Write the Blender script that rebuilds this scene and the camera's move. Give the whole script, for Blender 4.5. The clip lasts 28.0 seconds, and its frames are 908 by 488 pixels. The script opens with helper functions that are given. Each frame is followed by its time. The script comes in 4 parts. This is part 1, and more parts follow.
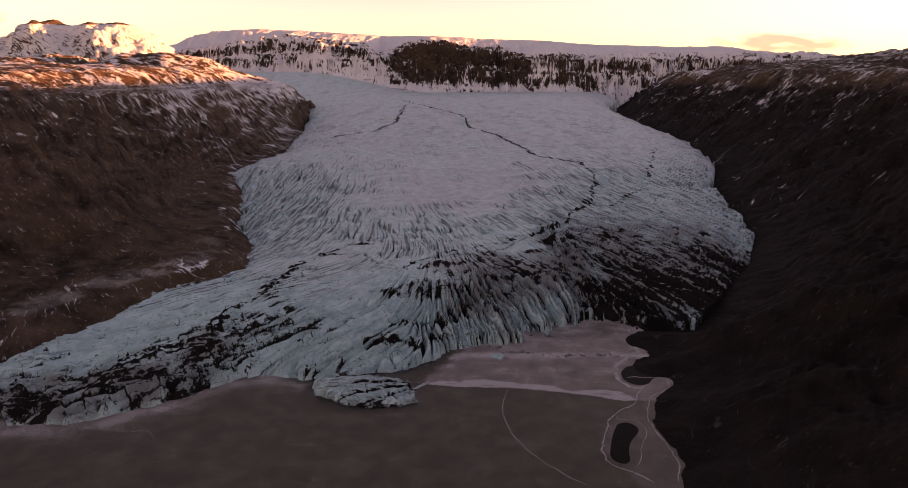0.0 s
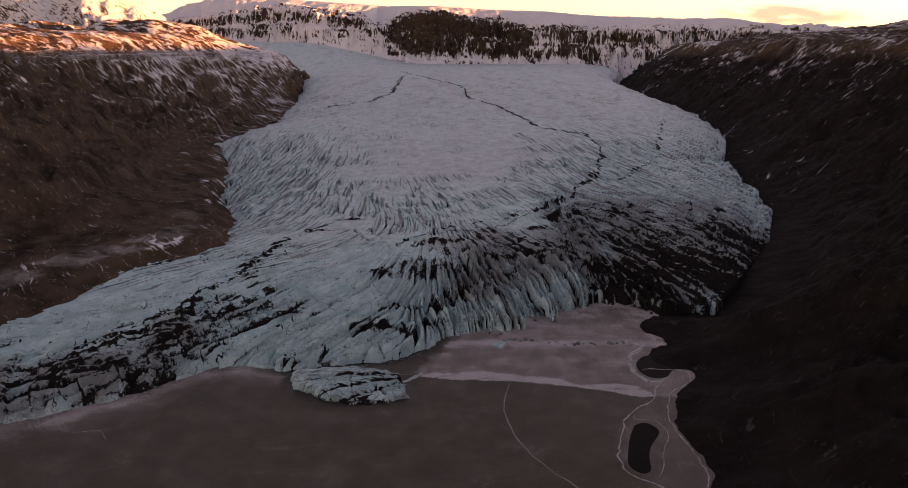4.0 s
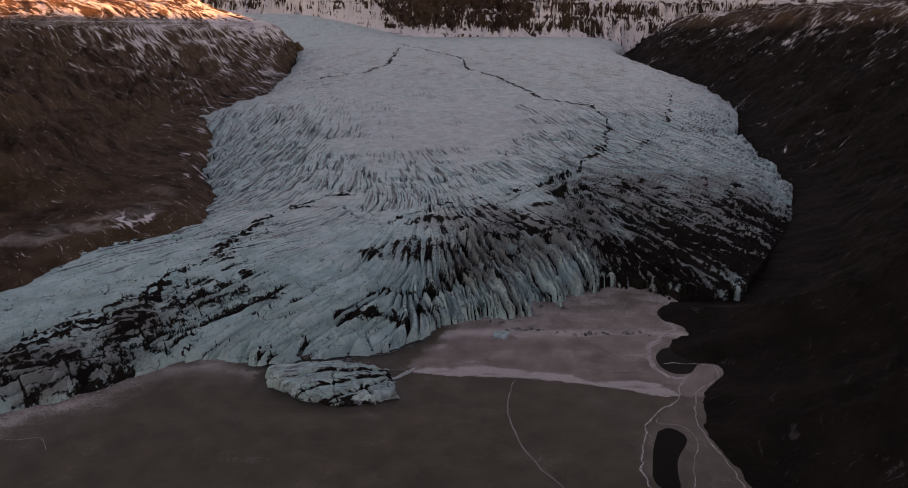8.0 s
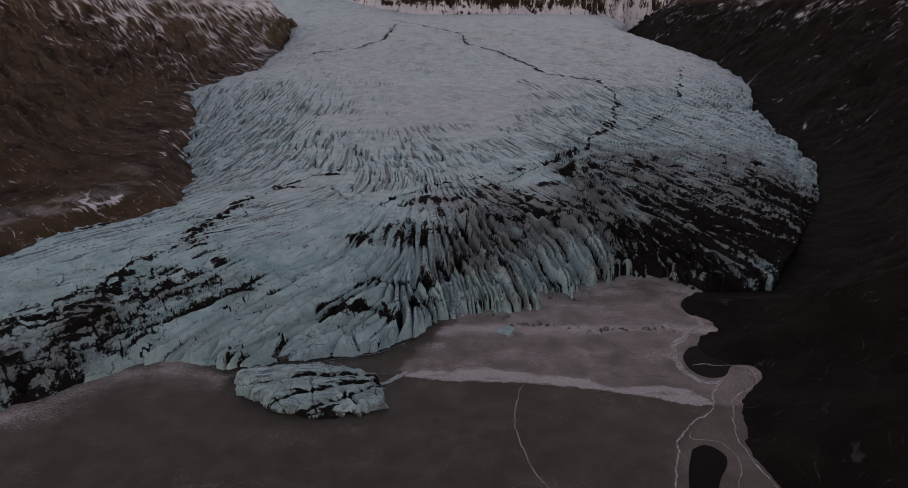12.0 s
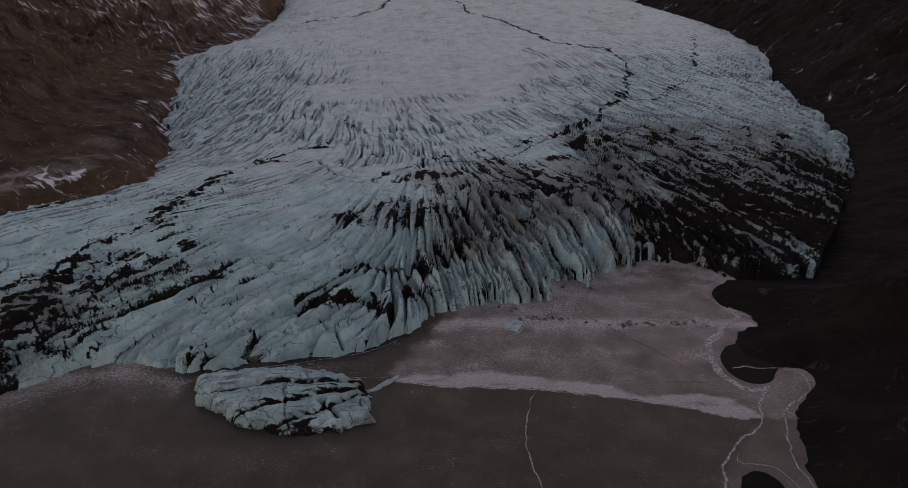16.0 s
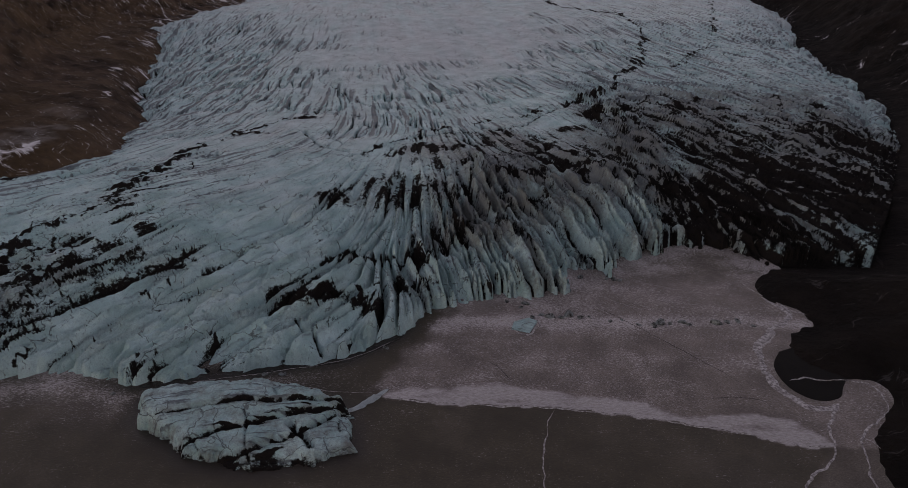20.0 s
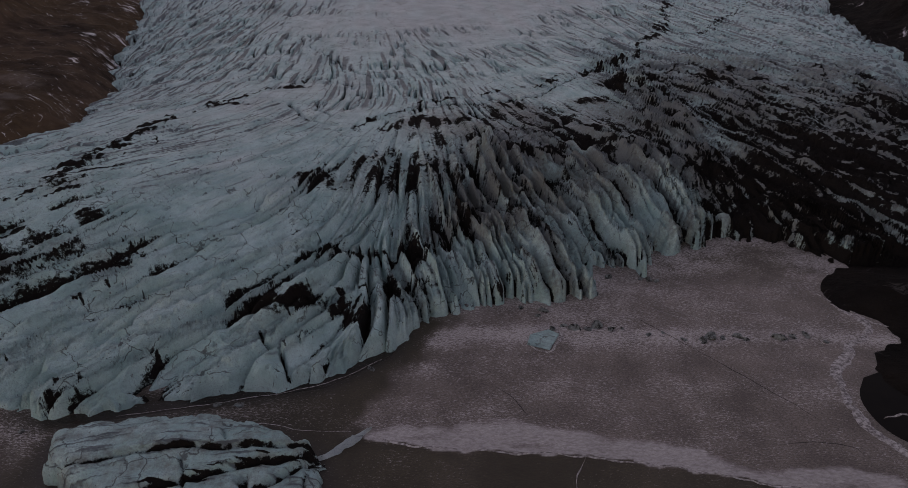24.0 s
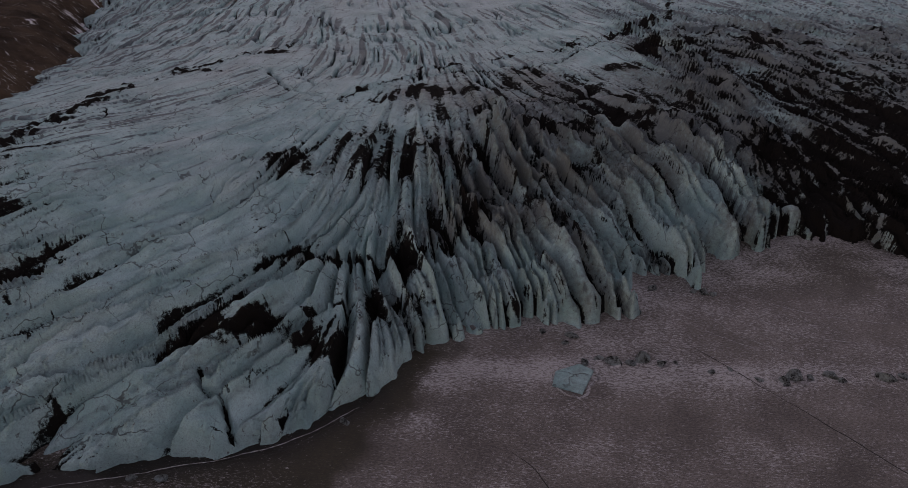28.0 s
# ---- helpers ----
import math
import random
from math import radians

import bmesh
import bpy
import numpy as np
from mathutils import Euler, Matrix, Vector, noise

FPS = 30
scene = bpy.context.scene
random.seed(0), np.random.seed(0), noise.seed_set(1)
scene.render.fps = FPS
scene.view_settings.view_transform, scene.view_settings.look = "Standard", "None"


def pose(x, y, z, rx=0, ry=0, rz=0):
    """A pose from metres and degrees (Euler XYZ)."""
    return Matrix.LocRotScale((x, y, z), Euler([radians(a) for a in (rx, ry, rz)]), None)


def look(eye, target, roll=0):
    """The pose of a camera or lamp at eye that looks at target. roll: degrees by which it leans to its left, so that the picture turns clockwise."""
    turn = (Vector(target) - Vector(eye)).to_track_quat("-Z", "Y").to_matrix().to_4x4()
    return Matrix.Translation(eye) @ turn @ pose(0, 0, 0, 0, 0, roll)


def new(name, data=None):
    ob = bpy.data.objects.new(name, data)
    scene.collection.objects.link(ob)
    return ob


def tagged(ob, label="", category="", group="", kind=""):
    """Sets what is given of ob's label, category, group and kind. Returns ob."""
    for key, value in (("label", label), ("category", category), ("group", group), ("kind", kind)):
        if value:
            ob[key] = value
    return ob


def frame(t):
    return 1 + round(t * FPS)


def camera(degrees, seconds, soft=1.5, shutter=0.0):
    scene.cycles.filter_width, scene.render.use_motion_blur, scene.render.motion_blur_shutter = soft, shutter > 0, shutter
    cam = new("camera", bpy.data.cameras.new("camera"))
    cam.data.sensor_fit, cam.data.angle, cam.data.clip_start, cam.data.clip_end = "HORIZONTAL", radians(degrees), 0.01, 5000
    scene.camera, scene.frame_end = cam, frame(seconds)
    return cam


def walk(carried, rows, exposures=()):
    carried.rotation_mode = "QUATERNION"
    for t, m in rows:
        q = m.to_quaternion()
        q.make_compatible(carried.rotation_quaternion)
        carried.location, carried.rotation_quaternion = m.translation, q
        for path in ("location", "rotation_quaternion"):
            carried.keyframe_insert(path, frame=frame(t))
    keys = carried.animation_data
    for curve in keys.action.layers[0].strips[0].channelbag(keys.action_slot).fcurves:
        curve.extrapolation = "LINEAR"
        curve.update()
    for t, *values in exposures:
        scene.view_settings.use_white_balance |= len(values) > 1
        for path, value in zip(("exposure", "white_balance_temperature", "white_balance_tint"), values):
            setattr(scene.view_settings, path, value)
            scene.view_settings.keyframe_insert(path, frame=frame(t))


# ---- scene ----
cam = camera(72.47, 28.0, soft=0.65)
PATH = [
    (0.0, (0.00, 0.00, 220.00), (0.03, 386.68, 117.64), -0.21),
    (1.0, (0.52, 13.19, 216.57), (0.60, 398.79, 110.21), -0.16),
    (2.0, (1.00, 26.18, 213.09), (1.28, 410.79, 103.24), -0.11),
    (3.0, (1.44, 38.97, 209.57), (1.93, 422.53, 96.08), -0.03),
    (4.0, (1.84, 51.58, 206.00), (2.53, 433.99, 88.68), 0.04),
    (5.0, (2.21, 64.04, 202.39), (3.09, 445.25, 81.22), 0.10),
    (6.0, (2.55, 76.35, 198.73), (3.63, 456.38, 73.91), 0.13),
    (7.0, (2.86, 88.54, 195.04), (4.15, 467.45, 66.89), 0.13),
    (8.0, (3.14, 100.61, 191.31), (4.63, 478.50, 60.18), 0.11),
    (9.0, (3.40, 112.58, 187.55), (5.07, 489.52, 53.69), 0.08),
    (10.0, (3.64, 124.48, 183.75), (5.45, 500.47, 47.29), 0.04),
    (11.0, (3.86, 136.30, 179.93), (5.74, 511.34, 40.84), 0.01),
    (12.0, (4.06, 148.08, 176.07), (5.96, 522.07, 34.20), -0.00),
    (13.0, (4.25, 159.82, 172.19), (6.10, 532.66, 27.31), -0.01),
    (14.0, (4.42, 171.55, 168.29), (6.19, 543.10, 20.13), -0.01),
    (15.0, (4.59, 183.27, 164.37), (6.25, 553.41, 12.72), 0.00),
    (16.0, (4.75, 195.01, 160.42), (6.28, 563.64, 5.15), 0.01),
    (17.0, (4.90, 206.77, 156.46), (6.29, 573.84, -2.48), 0.01),
    (18.0, (5.06, 218.58, 152.48), (6.24, 584.06, -10.07), -0.00),
    (19.0, (5.21, 230.45, 148.49), (6.13, 594.36, -17.57), -0.01),
    (20.0, (5.37, 242.40, 144.49), (5.91, 604.75, -24.93), -0.01),
    (21.0, (5.53, 254.44, 140.48), (5.55, 615.25, -32.20), -0.01),
    (22.0, (5.70, 266.59, 136.46), (5.04, 625.83, -39.44), 0.00),
    (23.0, (5.88, 278.86, 132.44), (4.38, 636.48, -46.74), 0.03),
    (24.0, (6.07, 291.26, 128.41), (3.61, 647.15, -54.18), 0.05),
    (25.0, (6.27, 303.83, 124.39), (2.77, 657.84, -61.80), 0.06),
    (26.0, (6.50, 316.56, 120.36), (1.92, 668.57, -69.56), 0.03),
    (27.0, (6.74, 329.49, 116.34), (1.02, 679.41, -77.35), -0.03),
    (28.0, (7.01, 342.61, 112.33), (-0.16, 690.44, -85.05), -0.07),
]
EXPOSURES = [(0.0, 1.98, 10300, 70), (8.0, 2.03, 10000, 56), (17.0, 1.99, 9800, 52), (28.0, 1.80, 9700, 54)]
walk(cam, [(t, look(eye, target, roll)) for t, eye, target, roll in PATH], EXPOSURES)

# ---- light ----
SUN_AZIMUTH, SUN_HEIGHT = 86.0, 2.8          # degrees clockwise from +y, degrees above the horizon
world = bpy.data.worlds.new("sky")
scene.world = world
world.use_nodes = True
wn = world.node_tree.nodes
sky = wn.new("ShaderNodeTexSky")
sky.sky_type, sky.sun_disc = "NISHITA", False
sky.altitude, sky.air_density, sky.dust_density, sky.ozone_density = 1800, 0.86, 0.1, 0.72
sky.sun_elevation, sky.sun_rotation = radians(SUN_HEIGHT), radians(SUN_AZIMUTH)
wn["Background"].inputs["Strength"].default_value = 0.12
world.node_tree.links.new(sky.outputs["Color"], wn["Background"].inputs["Color"])
sun = new("sun", bpy.data.lights.new("sun", "SUN"))
sun.data.energy, sun.data.angle, sun.data.color = 5.0, radians(0.5), (1.0, 0.52, 0.20)
az, el = radians(SUN_AZIMUTH), radians(SUN_HEIGHT)
sun_way = Vector((math.sin(az) * math.cos(el), math.cos(az) * math.cos(el), math.sin(el)))
sun.matrix_world = look(sun_way * 100, (0, 0, 0))


# ---- noise and distance, on whole arrays ----
def lattice(ix, iy, seed):
    h = (ix * 374761393 + iy * 668265263 + seed * 1442695041) & 0xFFFFFFFF
    h = ((h ^ (h >> 13)) * 1274126177) & 0xFFFFFFFF
    return ((h ^ (h >> 16)) & 0xFFFF) / 65535.0


def perlin(x, y, seed=0):
    x, y = np.asarray(x, float), np.asarray(y, float)
    x0, y0 = np.floor(x).astype(np.int64), np.floor(y).astype(np.int64)
    fx, fy = x - x0, y - y0
    u, v = fx * fx * fx * (fx * (6 * fx - 15) + 10), fy * fy * fy * (fy * (6 * fy - 15) + 10)

    def corner(i, j):
        a = lattice(x0 + i, y0 + j, seed) * 2 * np.pi
        return np.cos(a) * (fx - i) + np.sin(a) * (fy - j)
    low = corner(0, 0) * (1 - u) + corner(1, 0) * u
    high = corner(0, 1) * (1 - u) + corner(1, 1) * u
    return (low * (1 - v) + high * v) * 1.5


def fbm(x, y, octaves=4, seed=0, gain=0.5):
    total, size, scale = 0.0, 1.0, 1.0
    for k in range(octaves):
        total = total + size * perlin(x * scale + 17.3 * k, y * scale - 9.1 * k, seed + k)
        size, scale = size * gain, scale * 2.03
    return total


def ridged(x, y, octaves=4, seed=0, gain=0.5):
    total, size, scale = 0.0, 1.0, 1.0
    for k in range(octaves):
        total = total + size * (1 - 2 * np.abs(perlin(x * scale + 5.7 * k, y * scale + 3.3 * k, seed + k)))
        size, scale = size * gain, scale * 2.03
    return total


def step(a, b, x):
    t = np.clip((x - a) / (b - a), 0, 1)
    return t * t * (3 - 2 * t)


def line_distance(x, y, line):
    """The distance to a polyline, the signed side of its nearest piece (left of its run is positive), and the length run."""
    best = np.full(np.shape(x), 1e18)
    side, run = np.zeros(np.shape(x)), np.zeros(np.shape(x))
    length = 0.0
    for (ax, ay), (bx, by) in zip(line, line[1:]):
        dx, dy = bx - ax, by - ay
        size = math.hypot(dx, dy)
        t = np.clip(((x - ax) * dx + (y - ay) * dy) / size ** 2, 0, 1)
        d = (x - ax - t * dx) ** 2 + (y - ay - t * dy) ** 2
        near = d < best
        best = np.where(near, d, best)
        side = np.where(near, dx * (y - ay) - dy * (x - ax), side)
        run = np.where(near, length + t * size, run)
        length += size
    return np.sqrt(best), np.sign(side), run


def inside(x, y, ring):
    """Whether the points lie inside a closed ring."""
    odd = np.zeros(np.shape(x), bool)
    for (ax, ay), (bx, by) in zip(ring, ring[1:] + ring[:1]):
        if ay != by:
            odd ^= ((ay > y) != (by > y)) & (x < (bx - ax) * (y - ay) / (by - ay) + ax)
    return odd


def smooth_line(points, times=2):
    """Rounds the corners of a polyline."""
    for _ in range(times):
        out = [points[0]]
        for (ax, ay), (bx, by) in zip(points, points[1:]):
            out += [(0.75 * ax + 0.25 * bx, 0.75 * ay + 0.25 * by), (0.25 * ax + 0.75 * bx, 0.25 * ay + 0.75 * by)]
        points = out + [points[-1]]
    return points


def sheet(name, x, y, z, keep, material, fields=(), parent=None, zone=None):
    """Meshes from a grid of points (2D arrays): the cells where keep holds, with point attributes from fields; one mesh for each
    number in zone, the largest first. Returns the list of objects."""
    rows, cols = x.shape
    cell = keep[:-1, :-1] & keep[1:, :-1] & keep[:-1, 1:] & keep[1:, 1:]
    idx = np.arange(rows * cols).reshape(rows, cols)
    quads = np.stack([idx[:-1, :-1], idx[:-1, 1:], idx[1:, 1:], idx[1:, :-1]], -1)[cell]
    zones = np.zeros(len(quads), np.int64) if zone is None else zone[:-1, :-1][cell]
    order = np.argsort(zones, kind="stable")
    quads, zones = quads[order], zones[order]
    cuts = np.flatnonzero(np.diff(zones)) + 1
    groups = sorted(np.split(quads, cuts), key=len, reverse=True)
    if len(groups) > 1:          # scraps go back to the largest piece
        groups = [np.concatenate([groups[0]] + [g for g in groups[1:] if len(g) < 40])] + [g for g in groups[1:] if len(g) >= 40]
        whole, scraps = [groups[0]], []
        for g in groups[1:]:     # each piece hangs together; what does not goes back too
            left_over = {(int(q) // cols, int(q) % cols): k for k, q in enumerate(g[:, 0])}
            best = []
            while left_over:
                todo, found = [next(iter(left_over))], []
                found.append(left_over.pop(todo[0]))
                while todo:
                    i, j = todo.pop()
                    for near_cell in ((i + 1, j), (i - 1, j), (i, j + 1), (i, j - 1)):
                        if near_cell in left_over:
                            found.append(left_over.pop(near_cell))
                            todo.append(near_cell)
                if len(found) > len(best):
                    best, found = found, best
                if found:
                    scraps.append(g[found])
            whole.append(g[best])
        groups = [np.concatenate([whole[0]] + scraps)] + whole[1:]
    co = np.stack([x, y, z], -1).reshape(-1, 3).astype(np.float32)
    made = []
    for g in groups:
        used, flat = np.unique(g.ravel(), return_inverse=True)
        mesh = bpy.data.meshes.new(name)
        mesh.vertices.add(len(used))
        mesh.vertices.foreach_set("co", co[used].ravel())
        mesh.loops.add(g.size)
        mesh.loops.foreach_set("vertex_index", flat.reshape(-1).astype(np.int32))
        mesh.polygons.add(len(g))
        mesh.polygons.foreach_set("loop_start", np.arange(0, g.size, 4, dtype=np.int32))
        mesh.polygons.foreach_set("use_smooth", np.ones(len(g), bool))
        for key, values in dict(fields).items():
            mesh.attributes.new(key, "FLOAT", "POINT").data.foreach_set("value", values.reshape(-1)[used].astype(np.float32))
        mesh.update(calc_edges=True)
        mesh.materials.append(material)
        ob = new(name, mesh)
        ob.parent = parent
        made.append(ob)
    return made


# ---- materials ----
def material(name, rough=0.8):
    m = bpy.data.materials.new(name)
    m.use_nodes = True
    m.node_tree.nodes["Principled BSDF"].inputs["Roughness"].default_value = rough
    return m


class Nodes:
    """Short ways to add nodes to a material."""

    def __init__(self, m):
        self.tree, self.bsdf = m.node_tree, m.node_tree.nodes["Principled BSDF"]
        self.place = self.tree.nodes.new("ShaderNodeNewGeometry").outputs["Position"]

    def put(self, socket, value):
        if isinstance(value, bpy.types.NodeSocket):
            self.tree.links.new(value, socket)
        else:
            socket.default_value = value

    def noise(self, scale, detail=5.0, rough=0.55, stretch=None, turn=0.0, distort=0.0):
        n = self.tree.nodes.new("ShaderNodeTexNoise")
        where = self.place
        if stretch:
            mp = self.tree.nodes.new("ShaderNodeMapping")
            mp.inputs["Scale"].default_value, mp.inputs["Rotation"].default_value = stretch, (0, 0, radians(turn))
            self.tree.links.new(where, mp.inputs["Vector"])
            where = mp.outputs["Vector"]
        self.tree.links.new(where, n.inputs["Vector"])
        for key, v in (("Scale", scale), ("Detail", detail), ("Roughness", rough), ("Distortion", distort)):
            n.inputs[key].default_value = v
        return n.outputs["Fac"]

    def run_noise(self, along, across, scale_a, scale_b, detail=5.0, rough=0.6):
        """Noise that runs along two fields of the mesh, each with a scale of its own."""
        v = self.tree.nodes.new("ShaderNodeCombineXYZ")
        self.put(v.inputs[0], self.math("MULTIPLY", self.field(along), scale_a))
        self.put(v.inputs[1], self.math("MULTIPLY", self.field(across), scale_b))
        n = self.tree.nodes.new("ShaderNodeTexNoise")
        self.tree.links.new(v.outputs[0], n.inputs["Vector"])
        for key, value in (("Scale", 1.0), ("Detail", detail), ("Roughness", rough), ("Distortion", 0.3)):
            n.inputs[key].default_value = value
        return n.outputs["Fac"]

    def field(self, name):
        n = self.tree.nodes.new("ShaderNodeAttribute")
        n.attribute_name = name
        return n.outputs["Fac"]

    def math(self, op, a, b=0.0, c=0.0, clamp=False):
        n = self.tree.nodes.new("ShaderNodeMath")
        n.operation, n.use_clamp = op, clamp
        for socket, v in zip(n.inputs, (a, b, c)):
            self.put(socket, v)
        return n.outputs[0]

    def ramp(self, value, low, high, a=0.0, b=1.0):
        n = self.tree.nodes.new("ShaderNodeMapRange")
        n.interpolation_type = "SMOOTHSTEP"
        for key, v in (("Value", value), ("From Min", low), ("From Max", high), ("To Min", a), ("To Max", b)):
            self.put(n.inputs[key], v)
        return n.outputs[0]

    def mix(self, fac, a, b, kind="MIX"):
        n = self.tree.nodes.new("ShaderNodeMix")
        n.data_type, n.blend_type = "RGBA", kind
        self.put(n.inputs[0], fac)
        for socket, v in ((n.inputs[6], a), (n.inputs[7], b)):
            self.put(socket, (*v, 1.0) if isinstance(v, tuple) else v)
        return n.outputs[2]

    def up(self):
        n = self.tree.nodes.new("ShaderNodeSeparateXYZ")
        g = self.tree.nodes.new("ShaderNodeNewGeometry")
        self.tree.links.new(g.outputs["Normal"], n.inputs[0])
        return n.outputs[2]

    def bump(self, height, distance, strength=1.0):
        n = self.tree.nodes.new("ShaderNodeBump")
        n.inputs["Strength"].default_value, n.inputs["Distance"].default_value = strength, distance
        self.put(n.inputs["Height"], height)
        self.tree.links.new(n.outputs[0], self.bsdf.inputs["Normal"])

    def colour(self, c):
        self.put(self.bsdf.inputs["Base Color"], c)


def ice_material():
    m = material("glacier_ice", 0.45)
    n = Nodes(m)
    fine, mid, tiny = n.noise(0.6, 8, 0.65), n.noise(0.07, 6, 0.6), n.noise(2.6, 6, 0.72)
    snow = n.mix(n.ramp(mid, 0.3, 0.7), (0.40, 0.50, 0.515), (0.555, 0.66, 0.675))
    teal = n.mix(n.ramp(mid, 0.3, 0.7), (0.255, 0.52, 0.525), (0.475, 0.745, 0.75))
    base = n.mix(n.field("teal"), snow, teal)
    base = n.mix(n.ramp(tiny, 0.42, 0.68, 0.0, 0.6), base, (0.23, 0.32, 0.35))
    specks = n.ramp(n.noise(1.0, 5, 0.75, (1.0, 0.45, 0.6), 28), 0.60, 0.67)
    base = n.mix(n.math("MULTIPLY", specks, 0.85), base, (0.11, 0.12, 0.125))
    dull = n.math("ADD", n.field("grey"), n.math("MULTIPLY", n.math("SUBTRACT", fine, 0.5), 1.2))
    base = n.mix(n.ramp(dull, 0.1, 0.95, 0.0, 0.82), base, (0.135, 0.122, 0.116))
    worn = n.math("MULTIPLY", n.field("lines"), n.math("MULTIPLY_ADD", n.math("SUBTRACT", fine, 0.5), 2.0, 1.0))
    base = n.mix(n.ramp(worn, 0.05, 0.55, 0.0, 0.88), base, (0.085, 0.115, 0.13))
    # hairline fractures
    v = n.tree.nodes.new("ShaderNodeTexVoronoi")
    v.feature = "DISTANCE_TO_EDGE"
    v.inputs["Scale"].default_value = 0.075
    warp = n.tree.nodes.new("ShaderNodeVectorMath")
    warp.operation = "MULTIPLY_ADD"
    wn_ = n.tree.nodes.new("ShaderNodeTexNoise")
    wn_.inputs["Scale"].default_value, wn_.inputs["Detail"].default_value = 0.09, 4
    n.tree.links.new(n.place, wn_.inputs["Vector"])
    n.tree.links.new(wn_.outputs["Color"], warp.inputs[0])
    warp.inputs[1].default_value = (16, 16, 16)
    n.tree.links.new(n.place, warp.inputs[2])
    n.tree.links.new(warp.outputs[0], v.inputs["Vector"])
    line = n.math("MULTIPLY", n.ramp(v.outputs["Distance"], 0.006, 0.022, 1.0, 0.0), n.ramp(n.noise(0.05, 3), 0.46, 0.56))
    base = n.mix(n.math("MULTIPLY", line, 0.75), base, (0.05, 0.06, 0.065))
    # dark cover: real debris, and the painted shade of creases in the same field
    dirt_shade = n.math("MULTIPLY", n.field("debris_shade"), n.math("MULTIPLY_ADD", n.math("SUBTRACT", fine, 0.5), 2.2, n.math("MULTIPLY_ADD", n.math("SUBTRACT", tiny, 0.5), 1.2, 1.0)))
    grit_shade = n.mix(tiny, (0.007, 0.0062, 0.006), (0.026, 0.022, 0.0205))
    n.colour(n.mix(n.ramp(dirt_shade, 0.27, 0.46), base, grit_shade))
    n.put(n.bsdf.inputs["Roughness"], n.ramp(dirt_shade, 0.3, 0.5, 0.5, 0.95))
    n.put(n.bsdf.inputs["Specular IOR Level"], n.ramp(dirt_shade, 0.25, 0.45, 0.4, 0.05))
    n.bump(n.math("ADD", n.math("ADD", fine, n.math("MULTIPLY", mid, 0.6)), n.math("MULTIPLY_ADD", tiny, 0.35, n.math("MULTIPLY", worn, -0.8))), 1.2)
    return m


def rock_material():
    m = material("mountain_rock", 0.95)
    n = Nodes(m)
    n.bsdf.inputs["Specular IOR Level"].default_value = 0.08
    fine, mid, big = n.noise(0.25, 8, 0.65), n.noise(0.035, 6, 0.6), n.noise(0.006, 4)
    brown = n.mix(n.ramp(mid, 0.3, 0.7), (0.018, 0.012, 0.009), (0.125, 0.082, 0.058))
    grass = n.mix(n.ramp(fine, 0.3, 0.7), (0.088, 0.056, 0.034), (0.14, 0.088, 0.048))
    brown = n.mix(n.ramp(big, 0.45, 0.62, 0.0, 0.6), brown, grass)
    # right valley side: dark rock blackened below basalt, shadow put into its colour
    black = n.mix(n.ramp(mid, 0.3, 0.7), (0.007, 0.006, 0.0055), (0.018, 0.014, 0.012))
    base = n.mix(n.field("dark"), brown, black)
    base = n.mix(n.math("MULTIPLY", n.field("bank"), n.ramp(fine, 0.3, 0.6, 0.4, 1.0)), base, n.mix(n.ramp(mid, 0.3, 0.7), (0.10, 0.088, 0.082), (0.25, 0.225, 0.21)))
    streak, veins = n.run_noise("run", "fall", 0.14, 0.022, 8, 0.72), n.run_noise("run", "fall", 0.030, 0.006, 5, 0.6)
    s = n.math("ADD", n.field("snow"), n.math("MULTIPLY_ADD", n.math("SUBTRACT", streak, 0.5), 3.0, n.math("MULTIPLY", n.math("SUBTRACT", veins, 0.5), 0.5)))
    s = n.math("ADD", s, n.math("MULTIPLY", n.math("SUBTRACT", fine, 0.5), 0.45))
    s = n.math("ADD", s, n.math("MULTIPLY", n.math("SUBTRACT", n.up(), 0.8), 0.7))
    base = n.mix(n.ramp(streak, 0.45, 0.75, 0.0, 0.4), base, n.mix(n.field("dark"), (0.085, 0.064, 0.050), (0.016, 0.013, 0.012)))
    specks = n.math("MULTIPLY", n.ramp(n.run_noise("run", "fall", 0.34, 0.075, 7, 0.75), 0.585, 0.67), n.ramp(n.math("ADD", n.field("snow"), n.math("MULTIPLY", mid, 0.5)), -0.75, 0.35))
    specks = n.math("MULTIPLY", specks, n.math("MULTIPLY", n.ramp(n.field("snow"), 0.40, 0.58, 1.0, 0.0), n.ramp(n.field("dark"), 0.3, 1.0, 1.0, 0.15)))
    n.colour(n.mix(n.math("MAXIMUM", n.ramp(s, 0.46, 0.74), n.math("MULTIPLY", specks, 0.75)), base, n.mix(fine, (0.55, 0.55, 0.58), (0.74, 0.74, 0.76))))
    n.bump(n.math("ADD", fine, n.math("MULTIPLY", mid, 4.0)), 2.0)
    return m


